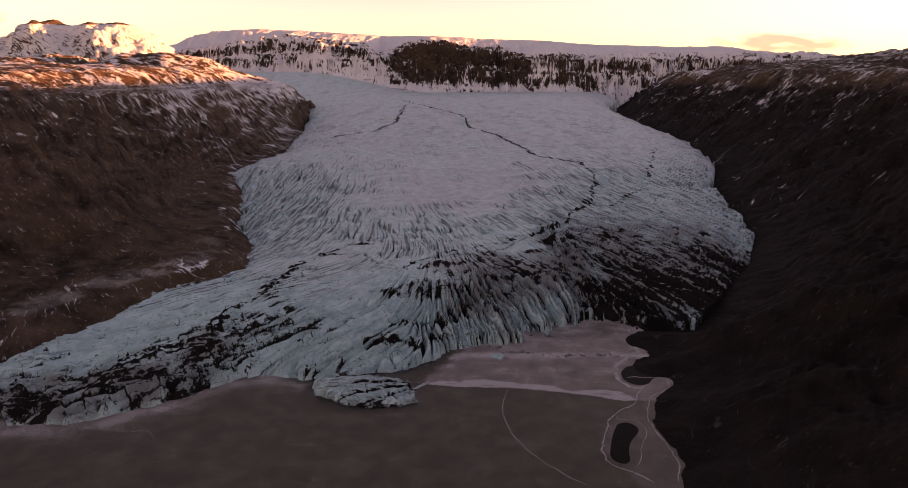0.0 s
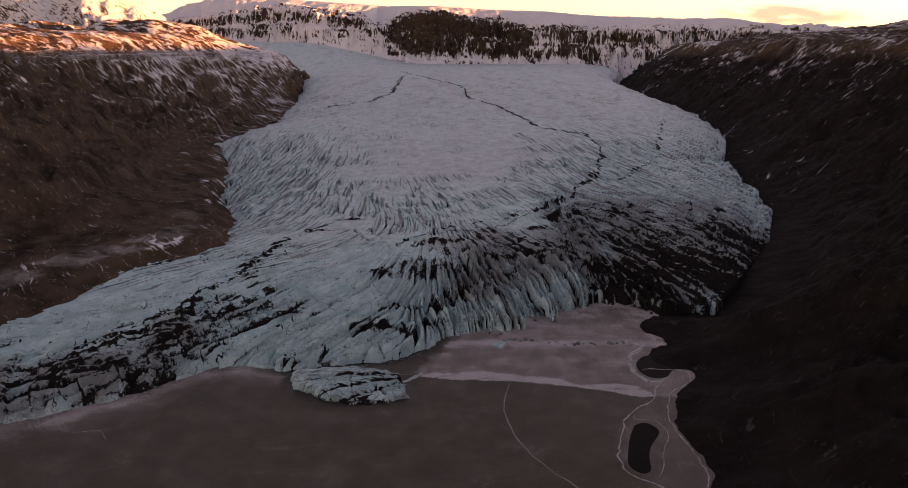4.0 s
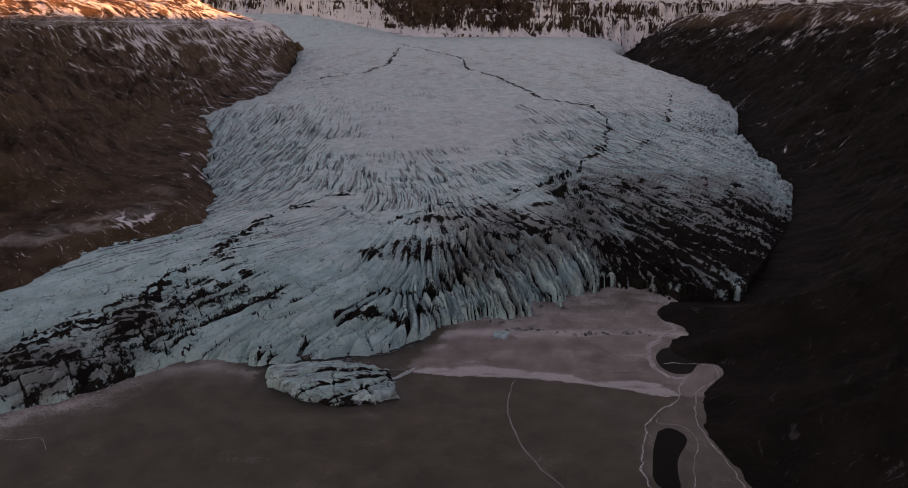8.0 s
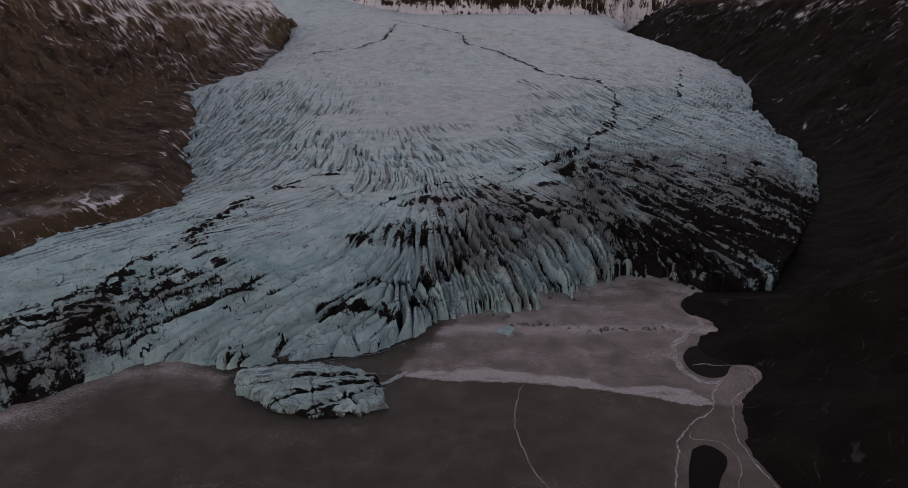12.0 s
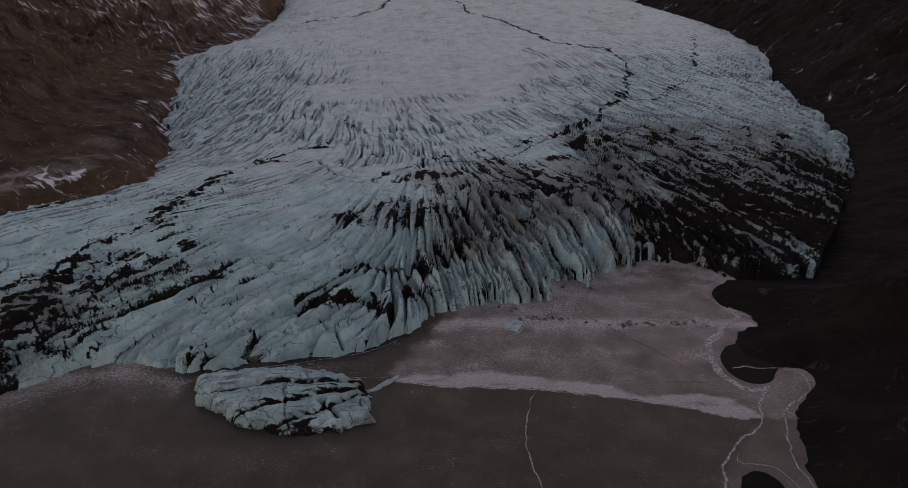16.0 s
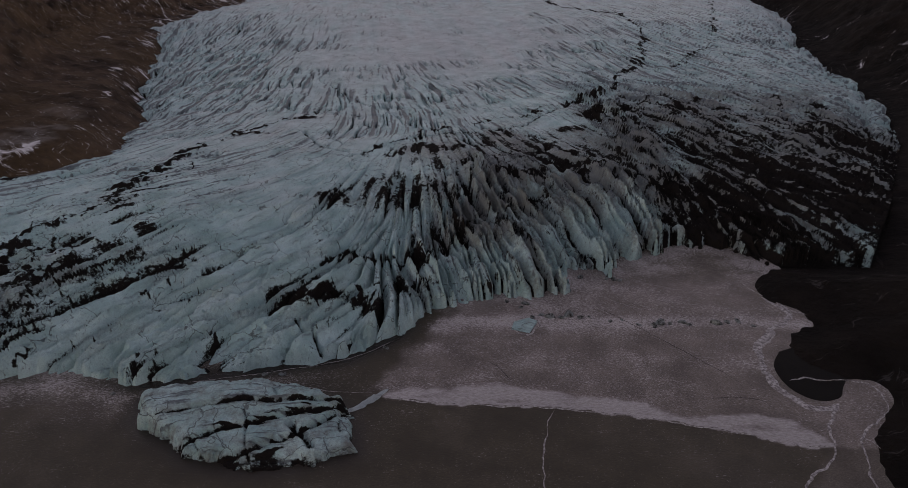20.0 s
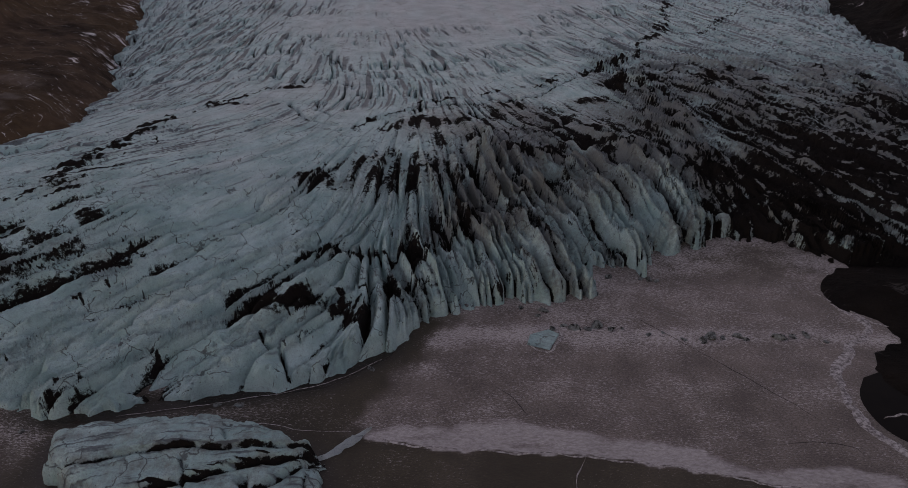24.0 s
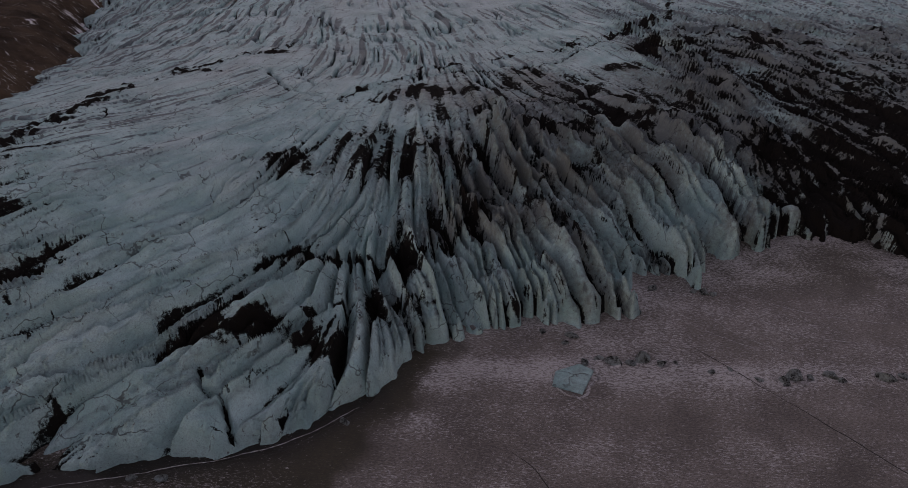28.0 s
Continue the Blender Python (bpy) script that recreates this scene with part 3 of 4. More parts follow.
    feather = 0.34 * np.clip(rib, -1.5, 1.5) + 0.18 * np.clip(hair, -1.5, 1.5) + 0.50 * fbm(x / 11, y / 11, 4, 75) + 0.40 * fbm(x / 3.6, y / 3.6, 3, 79) - 0.55 * (relief - 0.5) * near
    debris_shade = np.maximum(band * (1 + 1.1 * feather), broad * (0.92 + 1.1 * feather))
    crease_strength = np.clip(0.72 + 1.2 * fbm(x / 34, y / 34, 3, 85) + 0.35 * cliff + 0.4 * folds + 0.25 * left_lobe, 0, 1.25)
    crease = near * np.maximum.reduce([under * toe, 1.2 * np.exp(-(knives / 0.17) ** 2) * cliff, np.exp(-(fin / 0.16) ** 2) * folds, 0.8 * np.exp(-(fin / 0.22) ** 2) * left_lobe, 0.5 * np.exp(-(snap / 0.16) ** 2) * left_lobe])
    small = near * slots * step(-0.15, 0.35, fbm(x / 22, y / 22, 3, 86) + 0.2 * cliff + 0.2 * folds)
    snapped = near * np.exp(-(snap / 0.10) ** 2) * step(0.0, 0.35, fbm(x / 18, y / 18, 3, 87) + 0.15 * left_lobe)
    crease_shade = 0.62 * crease * crease_strength + 0.44 * small * crease_strength + 0.48 * snapped * crease_strength + 0.55 * cut
    # the crevasses' inner dark is painted too, beyond what their depth gives
    debris_shade = debris_shade + crease_shade + upper * (0.60 * slit + 0.30 * thin * (0.3 + much)) + 0.10 * fbm(x / 16, y / 16, 4, 70) + 0.34 * upper * np.maximum(streak - 0.12, 0)
    debris_shade = debris_shade + 0.16 * near * np.maximum(hair - 0.7, 0) * (cliff + folds + left_lobe) + 0.30 * np.exp(-np.maximum(edge, 0) / 9.0)
    teal = np.clip(np.maximum(1.2 - d / 400, 0.40) + 0.55 * (1 - step(-330, -100, x)) * (1 - step(900, 1400, y)) + 0.50 * step(120, 260, x) * (1 - step(900, 1400, y)) - 0.4 * crown + 0.3 * perlin(x / 50, y / 50, 80) + 0.25 * (1 - relief) * near + 0.6 * slit * upper + 0.4 * ring + 0.10 * np.clip(blade, -2, 2), 0, 1)
    # grey deepens in the troughs: silt, and relief shade put into the colour
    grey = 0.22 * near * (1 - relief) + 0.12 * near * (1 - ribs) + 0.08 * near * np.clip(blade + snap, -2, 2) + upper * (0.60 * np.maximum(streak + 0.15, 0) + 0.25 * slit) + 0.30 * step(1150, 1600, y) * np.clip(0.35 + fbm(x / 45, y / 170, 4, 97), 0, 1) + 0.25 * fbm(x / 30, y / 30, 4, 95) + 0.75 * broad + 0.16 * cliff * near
    # folds and right flank greyed: dirt, plus the valley side's shade as colour
    grey = grey + 0.34 * cliff * step(14, 40, d) * (1 - step(650, 720, y)) + 0.26 * folds - 0.12 * toe * near + 0.20 * step(110, 210, x) * (1 - step(850, 1100, y)) + 0.18 * (1 - step(-300, -120, x)) * step(640, 700, y) * (1 - step(950, 1200, y)) + 0.50 * left_lobe * near * (1 - step(40, 90, d))
    lines = seen * np.clip(0.9 * np.maximum(hair - 0.4, 0) + 0.6 * np.maximum(rib - 0.6, 0), 0, 1.4) * np.clip(upper * (0.22 + 0.6 * much + 0.8 * flank + 0.5 * left_flank - 0.3 * crown) + near * (0.22 + 0.25 * cliff + 0.7 * folds + 0.2 * left_lobe), 0, 1)
    return z, d, debris_shade, teal, np.clip(grey, 0, 1), lines, band_no, near * (d > 0.5)


def spread(low, high, inner_low, inner_high, many, outer):
    """Angles, close together in the middle of the range and wider apart at its ends."""
    return np.radians(np.concatenate([np.linspace(low, inner_low, outer, endpoint=False), np.linspace(inner_low, inner_high, many), np.linspace(inner_high, high, outer)[1:]]))


inverse = np.linspace(1 / 285.0, 1 / 4300.0, 750)
A, R = np.meshgrid(spread(-54, 50, -38, 38, 1380, 110), 1 / inverse)
X, Y = R * np.sin(A), 150 + R * np.cos(A)
HELD = inside(X, Y, FRONT + RIGHT_MARGIN[1:] + [(1100, 6000), (-3000, 6000)] + LEFT_MARGIN[::-1])
for _ in range(12):
    HELD = HELD | np.roll(HELD, 1, 0) | np.roll(HELD, 1, 1) | np.roll(HELD, -1, 0) | np.roll(HELD, -1, 1)


def laid_out(values):
    """The values of the held points, put back on the whole grid."""
    whole = np.full(X.shape, -9.0)
    whole[HELD] = values
    return whole


Z, D, DEBRIS_SHADE, TEAL, GREY, LINES, BAND_NO, NEAR = (laid_out(f) for f in glacier_fields(X[HELD], Y[HELD]))
glacier = new("glacier")
tagged(glacier, "blue-white crevassed glacier tongue with dark debris bands above the lake", "glacier")
ZONE = np.where(BAND_NO >= 0, -10 - BAND_NO.astype(np.int64), np.where((NEAR > 0.4) & (X > -165) & (X < 178) & (Y < 640), blocks(X, Y), -1))
for k, ob in enumerate(sheet("ice_surface", X, Y, Z, D > -5, ICE, {"debris_shade": DEBRIS_SHADE, "teal": TEAL, "grey": GREY, "lines": LINES}, glacier, ZONE)):
    if k:
        spot = ob.data.vertices[len(ob.data.vertices) // 2].co
        ob.name = "serac" if spot.y < 640 and -165 < spot.x < 178 else "moraine_band"


# ---- mountains and ground ----
CLIFF_TOP = ([-2600, -1770, -1580, -1427, -1276, -1088, -904, -681, -569, -516, -422, -308, -158, -9, 139, 289, 459, 589, 815, 1039, 1228, 1489, 3500],
             [420, 428, 452, 487, 504, 532, 496, 481, 480, 412, 423, 465, 493, 471, 457, 456, 391, 419, 397, 407, 396, 409, 380])
SKYLINE = ([-3300, -2159, -1862, -1608, -1397, -1104, -769, -348, 73, 495, 919, 1343, 1767, 2191, 2616, 3328], [528, 544, 563, 578, 589, 580, 551, 538, 524, 503, 481, 467, 458, 448, 443, 444])
CAP_HILL = ([-3300, -2678, -2571, -2491, -2449, -2317, -2280, -2221, -2083, -1929, -1849, -1780, -1694, -1500], [380, 453, 479, 501, 549, 565, 542, 529, 542, 548, 509, 466, 384, 0])
MID_HILL = ([-2400, -1646, -1392, -1335, -1228, -1140, -1034, -931, -829, -747, -601, -551, -500], [300, 302, 311, 271, 284, 310, 316, 304, 263, 234, 205, 150, 0])


RIGHT_FOOT = smooth_line(SHORE, 1) + RIGHT_MARGIN[1:]


def terrain(x, y):
    dl, sl, run_l = line_distance(x, y, LEFT_MARGIN)
    dr, _, run_r = line_distance(x, y, RIGHT_FOOT)
    sr = np.where(inside(x, y, RIGHT_FOOT + [(1500, 6500), (9000, 6500), (9000, -6000), (260, -6000)]), -1.0, 1.0)
    dl, dr = dl * sl, -dr * sr + 2.5 * fbm(x / 14, y / 14, 3, 99)
    foot = np.clip(centre_height(x, y) * 0.5, 3, 80)
    rough = fbm(x / 170, y / 170, 6, 101, 0.55)
    gully = ridged(x / 80 + 0.4 * rough, y / 80, 5, 111, 0.55)
    dlw = dl + 28 * rough * np.maximum(step(15, 110, dl), step(700, 820, y))
    left = np.interp(dlw, [-60, -8, 0, 25, 60, 120, 290, 340, 800, 1500, 3500], [-90, -12, -3, 7, 10, 45, 182, 200, 215, 240, 300]) + foot * step(-70, 5, dl)
    ledges = 3.5 * np.sin((left + 10 * rough) * 2 * np.pi / 34)
    left = left + step(20, 120, dl) * (8 * rough + 6 * gully + ledges * (1 - step(190, 215, left))) * (1 - 0.6 * step(195, 220, left))
    for table, py, wide in ((MID_HILL, 2350, 260), (CAP_HILL, 3850, 420), (([-1700, -1261, -1165, -1105, -1061, -980], [285, 283, 275, 251, 220, 0]), 1800, 160),
                            (([-1990, -1932, -1895, -1848, -1805, -1760], [0, 373, 409, 403, 373, 0]), 3560, 60)):
        crest = np.interp(x + 25 * rough, *table) + 5 * rough + 2 * gully
        low = 0.8 * left + 10
        left = np.maximum(left, low + (crest - low) * np.exp(-np.abs((y - py + 60 * rough) / wide) ** 2.6))
    drw = dr + 28 * rough * step(15, 110, dr)
    right = np.interp(drw, [-60, -8, 0, 12, 45, 130, 290, 325, 420, 900, 1500, 2500, 4500], [-90, -12, -1, 2, 14, 75, 186, 203, 208, 250, 314, 372, 434]) + foot * step(-70, 5, dr) * 0.6 * step(520, 640, y)
    right = right + step(30, 150, dr) * (9 * rough + 6 * gully)
    # the far ridge: rock bands and snow ledges
    edge = 3990 + 120 * perlin(x / 420, 0.3 + 0 * x, 131) + 30 * ridged(x / 150, y / 400, 4, 132)
    df = y - edge
    base = np.interp(x, [-1724, -1031, -667, -340, 62, 430, 946], [271, 275, 256, 195, 158, 139, 125])
    top = np.interp(x, *CLIFF_TOP) + 8 * fbm(x / 45, y / 200, 3, 134)
    bands = df + 60 * fbm(x / 230, y / 230, 4, 133) + 34 * ridged(x / 85, y / 110, 4, 135)
    rise = np.interp(bands, [-40, 0, 60, 90, 150, 175, 225, 300], [-0.1, 0, 0.20, 0.42, 0.56, 0.80, 0.90, 1.0])
    far = base - 8 + rise * (top - base) + np.interp(df, [-400, -40], [-500, 0])
    far = far + (np.interp(x, *SKYLINE) - top) * step(290, 720, df) + step(0, 120, df) * 6 * rough * (1 - step(300, 700, df))
    return left, right, far, dl, dr, df, run_l, run_r, rough


def terrain_patch(x, y):
    left, right, far, dl, dr, df, run_l, run_r, rough = terrain(x, y)
    z = np.maximum(np.maximum(left, right), far)
    which = np.argmax(np.stack([left, right, far]), 0)
    z = z + fbm(x / 22, y / 22, 4, 141) * 2.0 * step(2, 30, z)
    shelf = step(0.55, 0.95, np.sin((z + 14 * rough) * 2 * np.pi / 34)) * (1 - step(900, 1500, y))
    patch = fbm(x / 130, y / 130, 3, 155)
    s_l = 0.14 + 0.22 * step(60, 200, z) * step(500, 1300, y) - 0.20 * step(205, 250, z) * (1 - step(2500, 3000, y)) + 0.18 * step(1000, 1900, y) + 0.26 * shelf + 0.18 * patch + 0.10 * step(150, 190, z) + 0.30 * step(2700, 3300, y)
    s_r = 0.02 + 0.20 * step(60, 200, z) * step(600, 1300, y) + 0.30 * patch - 0.4 * (1 - step(400, 900, y)) + 0.04 * step(196, 215, z)
    flute, strata = fbm(x / 13, z / 70, 4, 171, 0.7), fbm(x / 240 + 0.2 * rough, (z + 0.04 * x) / 17, 3, 175, 0.6)
    massif = step(-440, -380, x) * (1 - step(430, 520, x)) + 0.5 * step(600, 680, x) * (1 - step(800, 900, x))
    s_f = 0.78 + 0.28 * flute + 0.34 * strata + 0.6 * step(230, 320, df) - 0.42 * massif * (1 - step(170, 260, df)) * step(0.08, 0.25, (z - 150) / 300) + 0.30 * (1 - step(20, 70, df))
    s_l = s_l - 0.9 * step(528, 545, z + 8 * rough) * (x < -1700)
    snow = np.where(which == 0, s_l, np.where(which == 1, s_r, s_f))
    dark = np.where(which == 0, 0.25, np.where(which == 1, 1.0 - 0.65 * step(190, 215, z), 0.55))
    bank = (which == 0) * step(0, 6, dl) * (1 - step(24, 38, dl + 8 * fbm(x / 30, y / 30, 3, 161))) * (1 - step(640, 760, y)) * step(-0.35, 0.0, fbm(x / 60, y / 22, 3, 163) - 0.12 * step(0, 14, 14 - dl))
    snow, dark = snow - (0.50 - 0.2 * bank) * (which == 0) * (1 - step(900, 1300, y)) * step(0, 12, dl) * (1 - 0.85 * step(95, 160, z)), dark * (1 - bank)
    run = np.where(which == 0, 0.85 * y + 0.45 * x, np.where(which == 1, 0.85 * y - 0.45 * x, 0.36 * x)) + 34 * rough
    run = run * np.where((which == 0) & (y < 2900), 1 - 0.7 * step(196, 212, z), 1.0)
    fall = np.where(which == 0, 1.6 * z - 0.5 * x, np.where(which == 1, 1.6 * z + 0.5 * x, 0.55 * z))
    return z, which, snow, dark, run, fall, bank


a = np.radians(np.linspace(-46, 46, 1000))
r = np.concatenate([np.exp(np.linspace(math.log(230), math.log(3650), 420)), np.linspace(3658, 4520, 130), np.linspace(4545, 4930, 16)])
A, R = np.meshgrid(a, r)
X, Y = R * np.sin(A), R * np.cos(A)
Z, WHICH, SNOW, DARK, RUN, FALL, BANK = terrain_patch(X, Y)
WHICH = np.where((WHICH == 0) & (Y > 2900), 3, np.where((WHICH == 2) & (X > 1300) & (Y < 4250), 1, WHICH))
for k, (name, label) in enumerate((("mountain", "dark brown valley side with snow streaks and sunlit top"), ("mountain", "dark volcanic valley side rising from the frozen lake"),
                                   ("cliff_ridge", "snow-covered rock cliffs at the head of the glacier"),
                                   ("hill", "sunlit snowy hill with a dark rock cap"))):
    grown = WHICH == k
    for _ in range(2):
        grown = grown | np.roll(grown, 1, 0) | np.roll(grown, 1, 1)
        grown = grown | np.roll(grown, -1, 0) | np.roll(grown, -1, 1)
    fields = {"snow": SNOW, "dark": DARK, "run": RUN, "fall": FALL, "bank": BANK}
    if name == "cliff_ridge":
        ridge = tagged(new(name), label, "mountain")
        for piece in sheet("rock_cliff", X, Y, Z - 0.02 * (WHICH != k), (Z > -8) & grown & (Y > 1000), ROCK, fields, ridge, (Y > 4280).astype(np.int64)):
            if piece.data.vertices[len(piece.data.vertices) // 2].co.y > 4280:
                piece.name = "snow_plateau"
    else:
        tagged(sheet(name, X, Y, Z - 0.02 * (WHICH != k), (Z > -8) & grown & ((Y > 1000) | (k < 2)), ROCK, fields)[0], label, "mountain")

# an added ridge east of the plateau, past the view, only to shade the far cliffs
X, Y = np.meshgrid(np.linspace(3550, 4700, 90), np.linspace(2900, 5600, 160))
Z = 640 * np.exp(-np.abs((X - 4150) / 420) ** 2.2) * step(2900, 3300, Y) + 60 * fbm(X / 300, Y / 300, 5, 181)
tagged(sheet("mountain", X, Y, Z, Z > -1e9, ROCK, {"snow": 0.35 + 0 * X, "dark": 0.5 + 0 * X, "run": Y, "fall": 1.6 * Z})[0], "unseen ridge added to shade the far cliffs", "mountain")

# the rest of the ground, outside the view
a = np.radians(np.linspace(45.5, 314.5, 240))
r = np.exp(np.linspace(math.log(60), math.log(4900), 110))
A, R = np.meshgrid(a, r)
X, Y = R * np.sin(A), R * np.cos(A)
Z, WHICH, SNOW, DARK, RUN, FALL, BANK = terrain_patch(X, Y)
Z = np.where((Y < 0) & (X < 150), -2 + 60 * step(400, 2500, np.hypot(X, Y)), Z)
tagged(sheet("ground", X, Y, Z, Z > -1e9, ROCK, {"snow": SNOW, "dark": DARK, "run": RUN, "fall": FALL, "bank": BANK})[0], "dark volcanic ground around the lake", "ground", kind="structure")

# ---- the frozen lake ----
BAND_LOW = [(-24, 422), (-19, 421), (7, 417), (39, 416), (67, 411), (93, 405), (118, 396), (129, 396)]
BAND_TOP = [(-24, 426), (-2, 427), (22, 431), (40, 425), (68, 420), (84, 412), (107, 413), (120, 410), (129, 401)]
POOL_A = [(136, 449), (129, 440), (128, 430), (130, 423), (136, 418), (145, 420), (149, 427), (156, 434), (160, 446), (150, 455)]
POOL_B = [(107, 364), (114, 368), (120, 362), (119, 355), (110, 344), (106, 332), (105, 323), (99, 320), (93, 327), (97, 340), (101, 352)]
BERG = [(-106, 419), (-103, 409), (-97, 403), (-88, 398), (-78, 391), (-68, 388), (-58, 386), (-48, 387), (-38, 389), (-26, 394), (-28, 404), (-32, 414), (-45, 421), (-62, 425), (-85, 425)]


def loose(xs, ys):
    return xs + 1.2 * fbm(xs / 7, ys / 7, 3, 401), ys + 1.2 * fbm(xs / 7, ys / 7, 3, 405)


def lake_fields(x, y):
    wx, wy = loose(x, y)
    low = np.interp(wx, [p[0] for p in BAND_LOW], [p[1] for p in BAND_LOW])
    high = np.interp(wx, [p[0] for p in BAND_TOP], [p[1] for p in BAND_TOP])
    span = step(-26, -16, wx) * (1 - step(124, 134, wx))
    band = span * step(-0.3, 0.5, wy - low) * (1 - step(-4, 1.5, wy - high))
    lip = span * np.exp(-((wy - low - 0.6) / 0.7) ** 2)
    above = step(-1, 1, wy - low) * step(-30, -16, wx - 0.45 * (wy - 425) + 6 * fbm(x / 12, y / 12, 3, 431))
    side = step(-4, 4, wx - np.interp(wy, [300, 315, 335, 363, 378, 395, 412], [104, 100, 90, 101, 112, 128, 131])) * (1 - step(410, 414, wy))
    left = np.exp(-(np.abs(line_distance(x, y, FRONT)[0] - 4) / 16) ** 2) * (1 - step(-60, -20, x))
    crust = np.clip(band * (0.72 + 0.4 * fbm(x / 18, y / 6, 4, 411)) + 0.6 * lip, 0, 1)
    frost = np.clip(0.85 * above + 0.35 * side + 0.35 * left + 0.12 * fbm(x / 45, y / 45, 4, 415), 0, 1)
    df, _, _ = line_distance(x, y, FRONT)
    frost = frost * (1 - 0.8 * step(503, 524, y - 4 * fbm(x / 12, y / 12, 3, 447)) * step(70, 95, x))
    flakes = np.clip(0.05 + 0.28 * fbm(x / 30, y / 14, 4, 421) + 0.34 * above + 0.75 * left + 0.5 * above * np.exp(-df / 20) + 0.6 * above * np.exp(-((y - 471 - 3 * fbm(x / 20, 0 * x, 2, 441)) / 5) ** 2), 0, 1)
    # meltwater dark against the ice front
    wet = np.exp(-(df / 6) ** 2) * step(-140, -100, x) * (1 - step(-20, 0, x))
    berg, _, _ = line_distance(x, y, BERG + BERG[:1])
    wet = np.maximum(wet, 0.8 * np.exp(-(berg / 5) ** 2))
    return crust, np.clip(frost - wet, 0, 1), flakes * (1 - wet), wet


xs, ys = np.meshgrid(np.concatenate([np.linspace(-1200, -305, 40), np.linspace(-300, 175, 560)]), np.concatenate([np.linspace(-500, 280, 30), np.linspace(281, 556, 330)]))
CRUST, FROSTY, FLAKES, WET = lake_fields(xs, ys)
lake_ob = tagged(sheet("lake_ice", xs, ys, 0.12 * CRUST, (xs < 172) | (ys < 250), LAKE, {"frost": FROSTY, "flakes": FLAKES, "crust": CRUST, "wet": WET})[0],
       "brown frozen glacial lake with a white frost band", "lake", kind="structure")


def ribbon(name, line, width, height, mat, seed, label="", parent=None, closed=False, rounds=2):
    """A low raised strip with uneven edges along a line on the lake."""
    line = smooth_line(line + line[:1] if closed else line, rounds)
    pts = []
    for (ax, ay), (bx, by) in zip(line, line[1:]):
        k = max(1, int(math.hypot(bx - ax, by - ay) / 0.7))
        pts += [(ax + (bx - ax) * i / k, ay + (by - ay) * i / k) for i in range(k)]
    pts = np.array(pts + [line[-1]])
    pts = pts + np.stack([1.5 * fbm(pts[:, 0] / 9, pts[:, 1] / 9, 3, seed), 1.5 * fbm(pts[:, 0] / 9, pts[:, 1] / 9, 3, seed + 9)], 1) * min(1.0, width)
    way = np.gradient(pts, axis=0)
    way /= np.linalg.norm(way, axis=1)[:, None] + 1e-9
    across = np.stack([-way[:, 1], way[:, 0]], 1)
    run = np.arange(len(pts)) * 0.7
    ends = 1.0 if closed else np.clip(np.minimum(run, run[::-1]) / 4, 0.1, 1)
    wide = width * np.clip(0.8 + 0.55 * fbm(run / 16, 0 * run, 3, seed + 3) + 0.25 * fbm(run / 3, 0 * run, 2, seed + 4), 0.25, 1.6) * ends
    offs = np.array([-1.0, -0.4, 0.3, 1.0])
    x = pts[:, 0][:, None] + across[:, 0][:, None] * wide[:, None] * offs * 0.5
    y = pts[:, 1][:, None] + across[:, 1][:, None] * wide[:, None] * offs * 0.5
    z = 0.03 + height * np.array([0, 1.0, 0.8, 0])[None, :] * np.clip(0.8 + 0.8 * fbm(run / 3, 0 * run + 4, 2, seed + 5), 0.2, 2)[:, None]
    ob = sheet(name, x, y, z, np.ones(x.shape, bool), mat, (), parent or lake_ob)[0]
    if not parent:
        tagged(ob, label)
    return ob


def pool(name, ring, mat, label, height):
    """A flat sheet inside a ring, with a soft edge line."""
    ring = smooth_line(ring + ring[:1], 2)[:-1]
    bm = bmesh.new()
    bm.faces.new([bm.verts.new((x, y, height)) for x, y in ring])
    bmesh.ops.triangulate(bm, faces=bm.faces)
    mesh = bpy.data.meshes.new(name)
    bm.to_mesh(mesh)
    bm.free()
    for f in mesh.polygons:
        if f.normal.z < 0:
            f.flip()
    mesh.materials.append(mat)
    return tagged(new(name, mesh), label, "pool")


pool("meltwater_pool", POOL_A, POOL, "black open meltwater pool ringed by white ice", 0.05)
pool("meltwater_pool", POOL_B, POOL, "long black meltwater pool ringed by white ice", 0.05)
RIM = "white crust of ice along the lake shore"
ribbon("ice_rim", [(149, 492), (156, 477), (146, 470), (136, 460), (126, 446), (124, 430), (127, 419), (136, 413), (143, 417)], 3.6, 0.35, FROST, 500, "wide grey-white ice rim round the meltwater pool")
